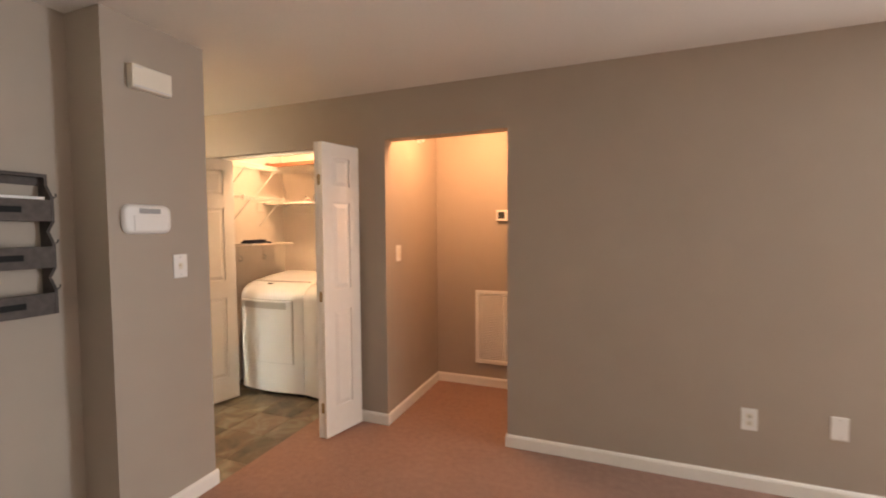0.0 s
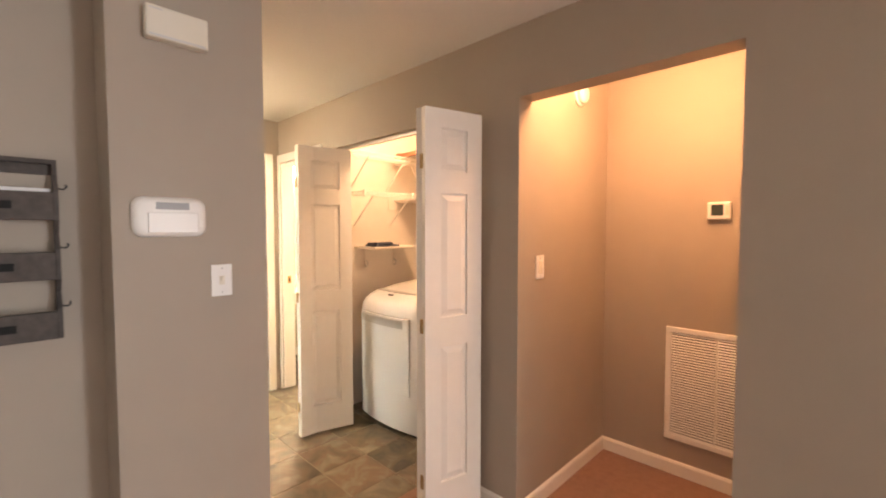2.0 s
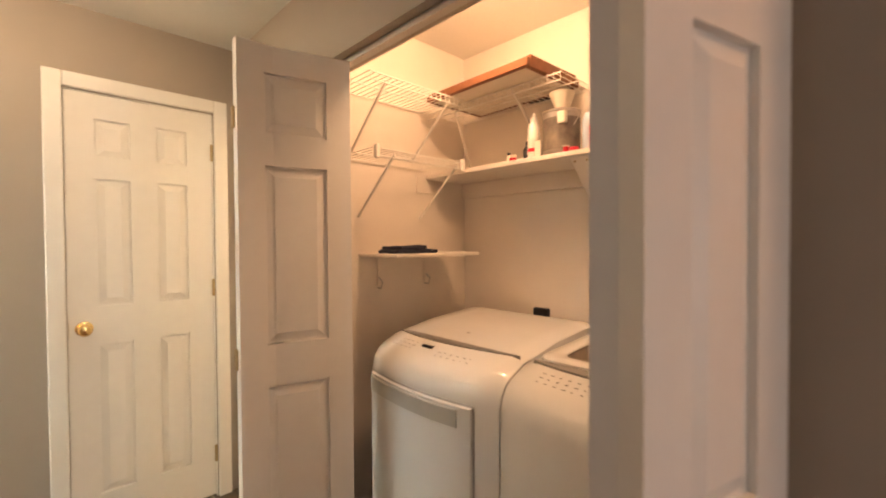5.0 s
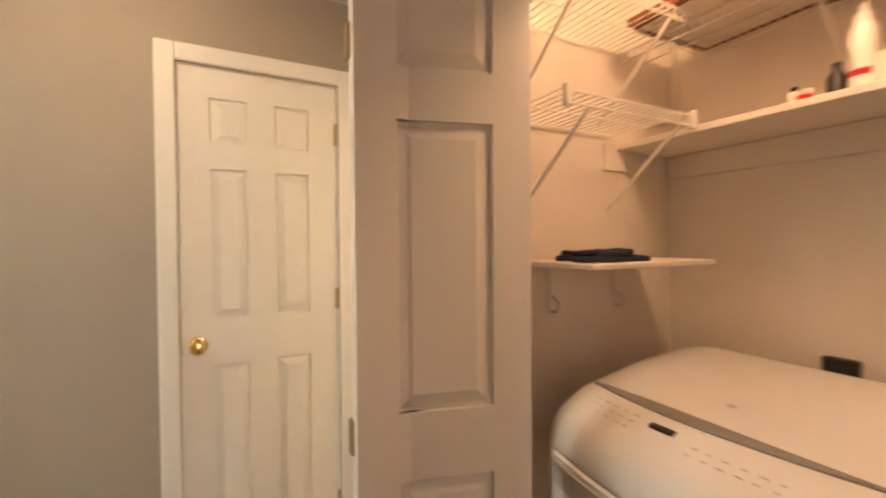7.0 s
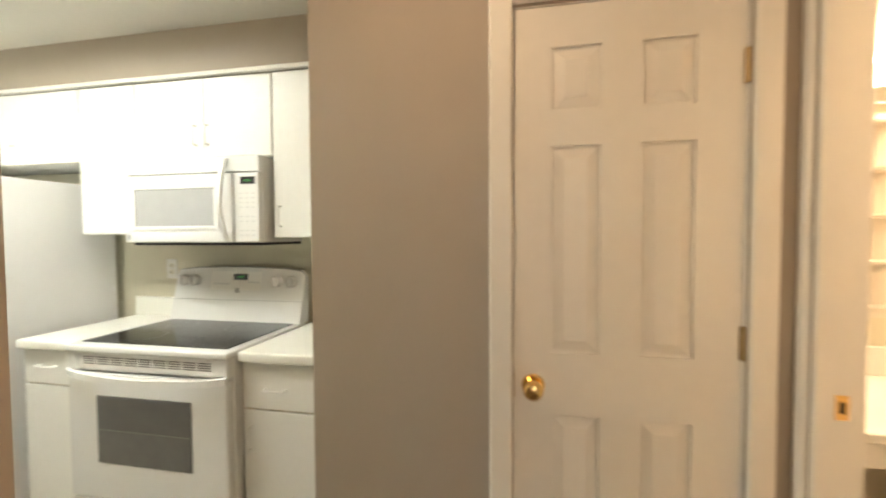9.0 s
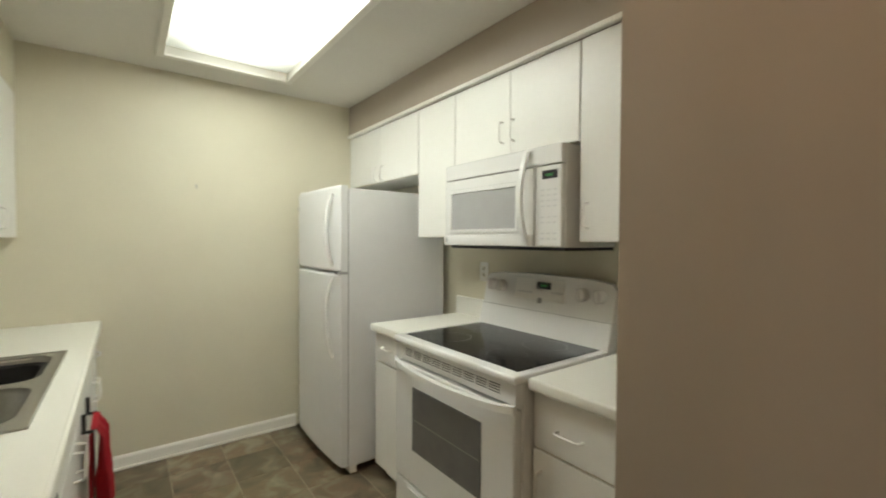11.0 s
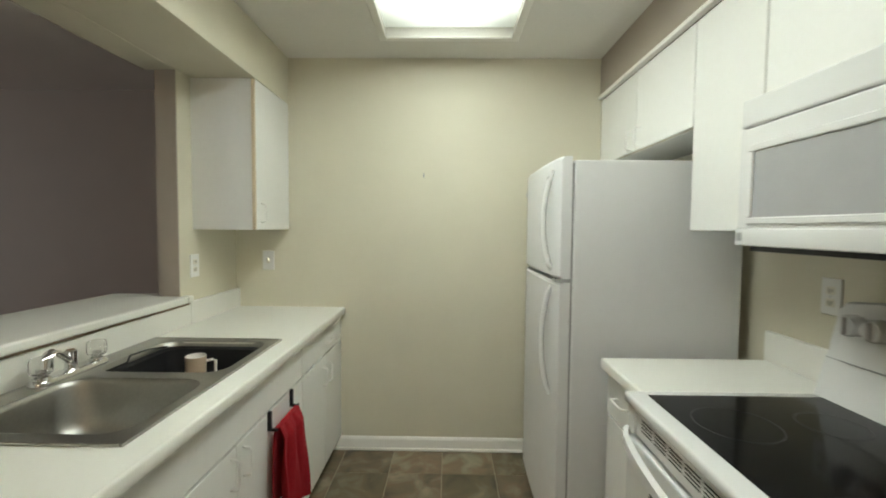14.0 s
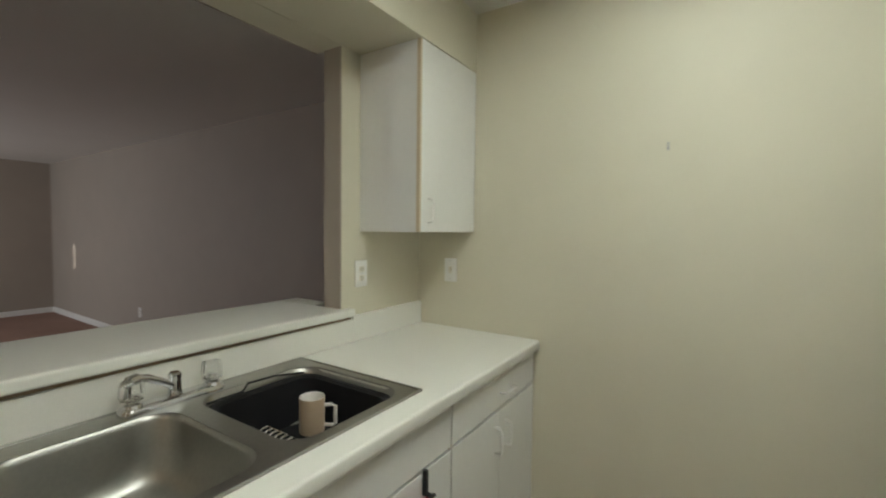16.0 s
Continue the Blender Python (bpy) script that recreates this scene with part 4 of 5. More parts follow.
for bx, by, br in ((0.22, 0.17, 0.10), (0.60, 0.17, 0.085), (0.22, 0.41, 0.075), (0.60, 0.41, 0.10)):
    ring = lathe([(br, 0), (br, 0.0003), (br - 0.0025, 0.0003), (br - 0.0025, 0)], 40, (bx, by, 0.9286), "z", False)
    part("burner_ring", ring, RINGM, rg)
od = part("oven_door", boxes((0.006, RW - 0.006, -0.012, 0.03, 0.235, 0.80), bevel=0.007, seg=2), APPL, rg)
part("oven_window", boxes((0.16, 0.645, -0.0145, -0.010, 0.40, 0.705), bevel=0.002), OVENGLASS, od, "smoked oven window")
part("rack_line", boxes((0.165, 0.64, -0.0150, -0.0143, 0.55, 0.553)), mat("faint_oven_rack", (0.21, 0.21, 0.20), 0.3), od)
hp = []
for k in range(17):
    u = k / 16
    hp.append([Vector((0.005 + (RW - 0.01) * u, -0.012 - 0.055 * math.sin(math.pi * u) ** 0.5 + dy, 0.805 - 0.012 * math.sin(math.pi * u) + dz)) for dy, dz in ((-0.008, -0.012), (0.008, -0.016), (0.012, 0.0), (0.008, 0.017), (-0.008, 0.013))])
part("door_handle", sweep(hp), APPL, od, "white bowed handle", True)
part("vent_strip", boxes((0.05, RW - 0.05, -0.003, 0.03, 0.815, 0.882)), APPL, rg)
for k in range(9):
    x = 0.085 + k * 0.074
    for j in range(4):
        part("vent_slot", boxes((x, x + 0.06, -0.0042, -0.002, 0.840 + 0.010 * j, 0.8435 + 0.010 * j)), DARKGAP, rg)
part("front_rail", boxes((0.004, RW - 0.004, -0.008, 0.03, 0.882, 0.894), (0.004, 0.05, -0.008, 0.03, 0.815, 0.882), (RW - 0.05, RW - 0.004, -0.008, 0.03, 0.815, 0.882)), APPL, rg)
dwr = part("storage_drawer", boxes((0.006, RW - 0.006, -0.010, 0.03, 0.065, 0.225), bevel=0.007, seg=2), APPL, rg)
part("drawer_grip", boxes((0.12, RW - 0.12, -0.018, -0.008, 0.19, 0.212), bevel=0.004), APPL, dwr)
bg = sweep([[(x, 0.57, 0.886), (x, 0.60, 1.0), (x, 0.605, 1.01), (x, 0.635, 1.01 + h), (x, 0.655, 1.015 + h), (x, 0.672, 1.0 + h), (x, 0.672, 0.886)] for x, h in ((0.0, 0.135), (0.02, 0.16), (0.12, 0.172), (RW / 2, 0.18), (RW - 0.12, 0.172), (RW - 0.02, 0.16), (RW, 0.135))])
bgp = part("backguard", bg, APPL, rg, smooth=True)
bgp.location = (0, -0.02, 0.036)
part("trim_line", boxes((0.0, RW, 0.602, 0.606, 1.003, 1.006), (0.05, 0.20, 0.599, 0.606, 1.004, 1.0075)), GREYP, bgp)


def on_guard(name, x0, x1, z0, z1, m, proud=0.002, label=""):
    """A flat piece on the sloped face of the backguard."""
    f = lambda z: 0.605 + (z - 1.01) * 0.03 / 0.17
    part(name, sweep([[(x, f(z0) - proud, z0), (x, f(z1) - proud, z1), (x, f(z1) + 0.002, z1), (x, f(z0) + 0.002, z0)] for x in (x0, x1)]), m, bgp, label)


on_guard("control_field", 0.24, 0.56, 1.06, 1.165, PLATE, 0.0015)
on_guard("clock", 0.385, 0.475, 1.118, 1.152, BLACK, 0.003, "black clock window")
for k in range(4):
    on_guard("digit", 0.412 + 0.010 * k, 0.418 + 0.010 * k, 1.130, 1.140, GREEN, 0.0036, "green glowing digit")
on_guard("badge", 0.40, 0.425, 1.045, 1.072, GREYP, 0.003)
for k in range(4):
    on_guard("key", 0.262 + 0.026 * k, 0.28 + 0.026 * k, 1.09, 1.10, LGREY, 0.0025)
    on_guard("key", 0.485 + 0.018 * k, 0.496 + 0.018 * k, 1.10, 1.11, LGREY, 0.0025)
for x in (0.075, 0.145, 0.665, 0.755):
    kb = part("control_knob", lathe([(0.031, 0.60), (0.031, 0.572), (0.027, 0.564), (0.002, 0.564)], 24, (x, 0, 1.151), "y"), APPL, rg, smooth=True)
    part("grip", boxes((x - 0.005, x + 0.005, 0.552, 0.565, 1.126, 1.176), bevel=0.003), APPL if x > 0.4 else LGREY, kb)

# microwave
mw = thing("microwave", "white over-the-range microwave with a bowed handle", "microwave", (-4.548, -0.065, 0), turn=90)
MW = 0.765
part("case", boxes((0, MW, 0.022, 0.39, 1.372, 1.795), bevel=0.004), APPL, mw)
part("underside", boxes((0.008, MW - 0.008, 0.03, 0.385, 1.358, 1.373)), BLACK, mw, "dark vented underside")
part("top_vent", boxes((0.0, MW, -0.004, 0.024, 1.715, 1.795), bevel=0.006, seg=2), APPL, mw)
md = part("door", boxes((0.0, 0.625, -0.006, 0.024, 1.375, 1.711), bevel=0.006, seg=2), APPL, mw)
for x0, x1, z0, z1 in ((0.045, 0.535, 1.640, 1.662), (0.045, 0.535, 1.435, 1.455), (0.045, 0.062, 1.455, 1.640), (0.518, 0.535, 1.455, 1.640)):
    part("window_frame", boxes((x0, x1, -0.0125, -0.004, z0, z1), bevel=0.003), APPL, md)
part("window", boxes((0.060, 0.520, -0.0068, -0.0055, 1.453, 1.642)), MWGLASS, md, "pale grey window")
part("lower_lip", boxes((0.0, 0.625, -0.012, -0.004, 1.375, 1.424), bevel=0.004, seg=2), APPL, md, smooth=True)
hp = []
for k in range(21):
    u = k / 20
    y, z = -0.008 - 0.052 * math.sin(math.pi * u) ** 0.8, 1.382 + 0.398 * u
    w = 0.011 + 0.008 * math.sin(math.pi * u) ** 0.5
    hp.append([(0.592 - w, y - 0.002, z), (0.592 - w * 0.6, y - 0.011, z), (0.592 + w * 0.6, y - 0.011, z), (0.592 + w, y - 0.002, z), (0.592 + w * 0.7, y + 0.004, z), (0.592 - w * 0.7, y + 0.004, z)])
part("handle", sweep(hp), APPL, md, "white bowed handle", True)
cpn = part("control_panel", boxes((0.63, MW, -0.006, 0.024, 1.375, 1.711), bevel=0.006, seg=2), APPL, mw)
part("display", boxes((0.668, 0.745, -0.0085, -0.005, 1.655, 1.690)), BLACK, cpn, "black display")
for k in range(4):
    part("digit", boxes((0.688 + 0.010 * k, 0.694 + 0.010 * k, -0.0092, -0.0083, 1.666, 1.677)), GREEN, cpn, "green glowing digit")
for r in range(10):
    for c in range(3):
        if r not in (2, 5):
            part("key", boxes((0.660 + c * 0.032, 0.679 + c * 0.032, -0.0068, -0.0055, 1.405 + r * 0.0225, 1.411 + r * 0.0225)), LGREY, cpn)
part("badge", boxes((0.012, 0.030, -0.0135, -0.011, 1.388, 1.412)), GREYP, md)

# recessed fluorescent light
fl = thing("fluorescent_light", "recessed fluorescent ceiling light with a glowing diffuser", "lamp")
part("frame", boxes((LX0 - 0.03, LX0 + 0.012, LY0 - 0.03, LY1 + 0.03, KC - 0.014, KC - 0.001), (LX1 - 0.012, LX1 + 0.03, LY0 - 0.03, LY1 + 0.03, KC - 0.014, KC - 0.001), (LX0 + 0.012, LX1 - 0.012, LY0 - 0.03, LY0 + 0.012, KC - 0.014, KC - 0.001), (LX0 + 0.012, LX1 - 0.012, LY1 - 0.012, LY1 + 0.03, KC - 0.014, KC - 0.001), bevel=0.004), TRIM, fl)
for sx0, sx1, sy0, sy1 in ((LX0 - 0.012, LX0 + 0.004, LY0, LY1), (LX1 - 0.004, LX1 + 0.012, LY0, LY1), (LX0, LX1, LY0 - 0.012, LY0 + 0.004), (LX0, LX1, LY1 - 0.004, LY1 + 0.012)):
    part("side", boxes((sx0, sx1, sy0, sy1, KC + 0.001, KC + 0.13)), CEIL, fl)
part("diffuser", boxes((LX0, LX1, LY0, LY1, KC + 0.05, KC + 0.058)), DIFFUSER, fl, "glowing white diffuser")
nl = tagged(part("wall_nail", boxes((-3.527, -3.521, -1.431, -1.42, 1.727, 1.757)), GREYP, None, "small grey nail in the cream kitchen wall"), category="nail")

# ---- laundry closet ----


def machine(name, label, x0, hole=None):
    """The bowed white casing shared by washer and dryer."""
    th = thing(name, label, name, (x0, 2.835, 0))
    w, st = 0.68, []
    prof = [(0.0, 0.035), (-0.002, 0.30), (0.0, 0.60), (0.002, 0.84), (0.012, 0.885), (0.035, 0.918), (0.07, 0.94), (0.13, 0.966), (0.24, 0.983), (0.36, 1.0), (0.60, 1.02), (0.655, 1.015), (0.685, 0.985), (0.69, 0.90), (0.69, 0.035)]
    if hole:
        prof = [(y, z - 0.06 * min(0.27, max(0, y - 0.12)) / 0.27 * 0.5) if y < 0.69 else (y, min(z, 0.88)) for y, z in prof]
    for k in range(15):
        u = k / 14
        e = 0.012 if k in (0, 14) else 0
        st.append([(u * w, y - 0.045 * (1 - (2 * u - 1) ** 2) * max(0, 1 - y / 0.3) + e * (1 if y < 0.3 else -1), z - e) for y, z in prof])
    cs = sweep(st)
    if hole:
        x0, x1, y0, y1 = hole
        inside = [f for f in cs.faces if x0 < f.calc_center_median().x < x1 and y0 < f.calc_center_median().y < y1 and f.calc_center_median().z > 0.9]
        bmesh.ops.delete(cs, geom=inside, context="FACES")
    part("casing", cs, APPL, th, smooth=True)
    part("plinth", boxes((0.02, w - 0.02, 0.02, 0.66, 0, 0.036)), BLACK, th)
    return th


def bow(u):
    return -0.045 * (1 - (2 * u - 1) ** 2)


def front_panel(th, nm, x0, x1, z0, z1, y, m, label="", n=10, thick=0.006):
    st = []
    for k in range(n + 1):
        x = x0 + (x1 - x0) * k / n
        yy = bow(x / 0.68) + y
        st.append([(x, yy, z0), (x, yy, z1), (x, yy - thick, z1 - 0.004), (x, yy - thick, z0 + 0.004)])
    return part(nm, sweep(st), m, th, label, True)


dy = machine("dryer", "white front-loading dryer with a silver door grip", -2.97)
front_panel(dy, "door_gap", 0.045, 0.605, 0.285, 0.835, 0.0005, GREYP, thick=0.003)
dd = front_panel(dy, "door", 0.05, 0.60, 0.29, 0.83, 0.0, APPL, thick=0.012)
front_panel(dy, "door_grip", 0.055, 0.55, 0.755, 0.818, -0.006, SILVER, "silver door grip", thick=0.012)
INLAY = mat("grey_strip_plastic", (0.24, 0.23, 0.215), 0.35)


def deck(x, p):
    """The place on the casing's top at width x and profile depth p."""
    z = 0.94 + (p - 0.07) * 0.026 / 0.06 if p < 0.13 else 0.966 + (p - 0.13) * 0.034 / 0.23
    return p + bow(x / 0.68) * max(0, 1 - p / 0.3), z


def inlay(th, x0, x1):
    """A grey dart-shaped strip across the top, tapering to one end."""
    st = []
    for k in range(17):
        u = k / 16
        x = x0 + (x1 - x0) * u
        h = 0.0015 + 0.016 * math.sin(math.pi * u ** 0.75)
        (ya, za), (yb, zb) = deck(x, 0.155 - h), deck(x, 0.155 + h)
        st.append([(x, ya, za + 0.0045), (x, yb, zb + 0.0045), (x, yb, zb - 0.01), (x, ya, za - 0.01)])
    part("inlay", sweep(st), INLAY, th, "grey strip")


def keys(th, x0, cols, rows):
    for c in range(cols):
        for r in range(rows):
            x = x0 + c * 0.03
            y, z = deck(x, 0.072 + r * 0.018)
            w = 0.007 + 0.006 * ((c * 5 + r * 3) % 4) / 3
            part("key_print", boxes((x, x + w, y, y + 0.0035, z - 0.002, z + 0.0028)), LGREY, th)


inlay(dy, 0.03, 0.66)
keys(dy, 0.09, 5, 3)
keys(dy, 0.36, 6, 2)
part("display", boxes((0.26, 0.315, 0.066, 0.082, 0.944, 0.9595)), BLACK, dy, "small black display")
part("badge", lathe([(0.010, 0), (0.010, 0.003)], 12, (0.33, 0.26, 0.9845)), GREYP, dy)

ws = machine("washer", "white top-loading washer with a glass lid", -2.284, (0.06, 0.62, 0.20, 0.60))
inlay(ws, 0.03, 0.66)
keys(ws, 0.10, 6, 3)
keys(ws, 0.46, 4, 3)
part("display", boxes((0.36, 0.43, 0.064, 0.082, 0.944, 0.9595)), BLACK, ws, "small black display")


def lid_z(y):
    z = 0.966 + (y - 0.13) * 0.034 / 0.23 if y < 0.36 else 1.0 + (y - 0.36) * 0.02 / 0.24
    return z - 0.03 * min(0.27, max(0, y - 0.12)) / 0.27


ring = []
for off, dz in ((0.0, -0.012), (0.0, 0.010), (0.006, 0.014), (0.050, 0.014), (0.058, 0.010), (0.062, -0.02)):
    rr = rim_ring(0.025 + off, 0.655 - off, 0.172 + off, 0.615 - off * 0.6, 0, 0.05, 6)
    ring.append([(q.x, q.y, lid_z(q.y) + dz) for q in rr])
lid = sweep(ring)
bmesh.ops.delete(lid, geom=[f for f in lid.faces if len(f.verts) > 6], context="FACES")
ld = part("lid", lid, APPL, ws, smooth=True)
SMOKY = clear("smoky_lid_glass", (0.62, 0.56, 0.50), 0.03)
SMOKY.node_tree.nodes["Principled BSDF"].inputs["IOR"].default_value = 1.2
gl = part("lid_glass", sweep([[(q.x, q.y, lid_z(q.y) + dz) for q in rim_ring(0.085, 0.595, 0.232, 0.581, 0, 0.03, 6)] for dz in (0.004, 0.007)]), SMOKY, ld, "smoky clear window")
gl.visible_shadow = False
part("sticker", boxes((0.30, 0.345, 0.562, 0.565, 0.945, 0.968)), mat("orange_sticker", (0.6, 0.14, 0.04), 0.6), ws, "orange sticker")
well = []
for x0, x1, y0, y1, z, r in ((0.082, 0.598, 0.229, 0.583, 0.985, 0.04), (0.09, 0.59, 0.235, 0.578, 0.95, 0.05), (0.10, 0.58, 0.20, 0.60, 0.925, 0.16), (0.12, 0.56, 0.17, 0.61, 0.91, 0.20)):
    well.append([(q.x, q.y, z + (lid_z(q.y) - 0.985 if z > 0.94 else 0)) for q in rim_ring(x0, x1, y0, y1, 0, r, 6)])
part("lid_well", sweep(well, True), mat("tub_plastic", (0.27, 0.24, 0.21), 0.3, grain=0.12, scale=9), ws, "grey-beige tub surround", True)
bmw = bmesh.new()
bmw.from_mesh(ws.children[-1].data)
bmesh.ops.delete(bmw, geom=[f for f in bmw.faces if len(f.verts) > 6], context="FACES")
bmesh.ops.reverse_faces(bmw, faces=bmw.faces[:])
bmw.to_mesh(ws.children[-1].data)
bmw.free()
drum = lathe([(0.225, 0.907), (0.197, 0.907), (0.195, 0.88), (0.20, 0.55), (0.18, 0.52), (0.002, 0.52)], 40, (0.34, 0.39, 0), caps=False)
bmesh.ops.reverse_faces(drum, faces=drum.faces[:])
part("drum", drum, STEEL, ws, "steel drum", True)
part("drum_rim", lathe([(0.195, 0.905), (0.225, 0.905), (0.222, 0.925), (0.20, 0.930), (0.195, 0.905)], 40, (0.34, 0.39, 0), caps=False), GREYP, ws, "dark grey drum rim", True)
back = []
for k in range(11):
    u = k / 10
    lift = 0.016 * (1 - (2 * u - 1) ** 2)
    back.append([(0.02 + 0.64 * u, 0.622, 0.978), (0.02 + 0.64 * u, 0.626, 0.992 + lift), (0.02 + 0.64 * u, 0.655, 1.004 + lift), (0.02 + 0.64 * u, 0.688, 0.994 + lift), (0.02 + 0.64 * u, 0.691, 0.95)])
part("rear_panel", sweep(back), APPL, ws, smooth=True)
part("logo_bar", boxes((0.29, 0.36, 0.596, 0.600, 1.002, 1.0045)), GREYP, ws)


def wire_shelf(label, x0, x1, y0, y1, z, along="y", lip=0.035):
    """A vinyl-coated wire shelf: cross wires, long rods and a front lip."""
    th = thing("wire_shelf", label, "shelf", (0, 0, 0), "wire shelves")
    cross, rods = [], []
    if along == "y":
        n = int((y1 - y0) / 0.028)
        for k in range(n + 1):
            y = y0 + (y1 - y0) * k / n
            cross.append([(x0, y, z), (x1, y, z), (x1, y, z - lip)])
        rods = [[(x, y0, z - 0.004), (x, y1, z - 0.004)] for x in (x0 + 0.01, (x0 + x1) / 2, x1 - 0.002)] + [[(x1, y0, z - lip), (x1, y1, z - lip)]]
    else:
        n = int((x1 - x0) / 0.028)
        for k in range(n + 1):
            x = x0 + (x1 - x0) * k / n
            cross.append([(x, y1, z), (x, y0, z), (x, y0, z - lip)])
        rods = [[(x0, y, z - 0.004), (x1, y, z - 0.004)] for y in (y0 + 0.002, (y0 + y1) / 2, y1 - 0.01)] + [[(x0, y0, z - lip), (x1, y0, z - lip)]]
    for c in cross:
        part("cross_wire", tubes([c], 0.0019, 5), WIRE, th)
    for r in rods:
        part("rod", tubes([r], 0.003, 6), WIRE, th)
    return th


s1 = wire_shelf("white wire shelf high on the closet's side wall", -3.148, -2.86, 2.78, 3.30, 2.03)
for y in (2.86, 3.22):
    part("strut", tubes([[(-2.87, y, 2.01), (-3.145, y, 1.76)]], 0.006, 6), WIRE, s1)
s2 = wire_shelf("white wire shelf high on the closet's back wall", -3.14, -2.36, 3.33, 3.615, 2.03, "x")
part("strut", tubes([[(-2.60, 3.34, 2.01), (-2.60, 3.615, 1.78)]], 0.006, 6), WIRE, s2)
part("strut", tubes([[(-2.95, 3.34, 2.01), (-3.10, 3.615, 1.78)]], 0.006, 6), WIRE, s2)
s3 = wire_shelf("white wire shelf on the closet's side wall with end caps", -3.148, -2.86, 2.80, 3.295, 1.735)
for y in (2.90, 3.27):
    part("strut", tubes([[(-2.87, y, 1.715), (-3.145, y, 1.475)]], 0.006, 6), WIRE, s3)
for ey in (3.285, 2.795):
    part("end_cap", boxes((-2.868, -2.848, ey, ey + 0.018, 1.69, 1.745), bevel=0.003), WIRE, s3)
s4 = wire_shelf("white wire shelf high on the closet's back wall", -2.08, -1.51, 3.33, 3.615, 1.99, "x")
part("strut", tubes([[(-2.07, 3.34, 1.97), (-2.05, 3.615, 1.72)]], 0.006, 6), WIRE, s4)
rp = thing("cord_coil", "loose coil of cream cord lying on the wire shelf", "cord", (-2.02, 3.318, 1.965))
coil = []
for k in range(110):
    a = k * 0.37
    r = 0.092 + 0.03 * math.sin(k * 0.9)
    coil.append((r * 1.2 * math.cos(a), 0.02 * math.sin(k * 0.31) - 0.01, r * 0.45 * math.sin(a) + 0.02))
part("cord", tubes([coil], 0.0035, 5), WIRE, rp)

fm = thing("wooden_tray", "reddish-brown wooden frame tray resting on the wire shelf", "tray", (-2.72, 3.40, 2.036), turn=-2)
for y in (-0.19, 0.165):
    part("side_rail", boxes((-0.30, 0.30, y, y + 0.025, 0, 0.035), bevel=0.003), BROWNWOOD, fm)
for x in (-0.30, 0.275):
    part("end_rail", boxes((x, x + 0.025, -0.165, 0.165, 0, 0.05), bevel=0.003), BROWNWOOD, fm)
part("base", boxes((-0.275, 0.275, -0.165, 0.165, 0.0, 0.008)), CREAMP, fm)

bs = thing("shelf_board", "long white painted shelf board on wooden brackets", "shelf")
part("board", boxes((-3.149, -1.502, 3.315, 3.618, 1.685, 1.706), bevel=0.003), CLOSETW, bs)
part("cleat", boxes((-3.149, -1.502, 3.598, 3.6185, 1.60, 1.684), bevel=0.002), CLOSETW, bs)
part("bracket", sweep([[(x, 3.34, 1.684), (x, 3.39, 1.684), (x, 3.60, 1.50), (x, 3.60, 1.44)] for x in (-2.325, -2.245)]), CLOSETW, bs)
part("bracket_foot", boxes((-2.345, -2.265, 3.60, 3.619, 1.37, 1.49), bevel=0.004), CLOSETW, bs)
for x in (-2.31, -2.26):
    part("screw", lathe([(0.005, 0), (0.005, 0.004)], 8, (x, 3.352, 1.668), "y"), BRASSD, bs)
lw = thing("shelf_board", "short white shelf board on the closet's side wall", "shelf")
part("board", boxes((-3.149, -2.865, 2.90, 3.42, 1.29, 1.306), bevel=0.003), CLOSETW, lw)
for y in (3.0, 3.30):
    part("bracket", tubes([[(-2.98, y, 1.288), (-3.14, y, 1.288), (-3.14, y, 1.15)]], 0.006, 6), CLOSETW, lw)
    part("bracket_hook", tubes([[(-3.13, y, 1.19), (-3.10, y, 1.17), (-3.11, y, 1.14), (-3.14, y, 1.14)]], 0.004, 6), SILVER, lw)

ap = thing("access_plate", "small painted access plate on the closet wall", "plate", (-3.15, 3.31, 1.66))
part("plate", boxes((0, 0.008, -0.06, 0.06, -0.05, 0.05), bevel=0.003), CLOSETW, ap)
jn = thing("folded_cloth", "dark blue folded cloth lying on the short shelf", "cloth", (-2.98, 3.06, 1.306))
for k, (a, b, h) in enumerate(((0.075, 0.12, 0.0), (0.07, 0.105, 0.014))):
    fb = boxes((-a, a, -b, b - 0.05 * k, h, h + 0.017), bevel=0.008, seg=3)
    bmesh.ops.subdivide_edges(fb, edges=[e for e in fb.edges if e.calc_length() > 0.05], cuts=6, use_grid_fill=True)
    for v in fb.verts:
        v.co.z += 0.007 * noise.noise(Vector((v.co.x * 16, v.co.y * 16, k * 3.1))) + (0.012 * max(0, v.co.y / b) if k else 0)
        v.co.x += 0.010 * noise.noise(Vector((v.co.y * 12, k * 2.7, 1)))
        v.co.z = max(v.co.z, 0.0)
    part("fold", fb, DENIM, jn, smooth=True)

SH = 1.706


def item(name, label, cat, x, y, bits):
    th = thing(name, label, cat, (x, y, SH))
    for nm, prof, m, lab in bits:
        part(nm, lathe(prof, 28), m, th, lab, True)
    return th


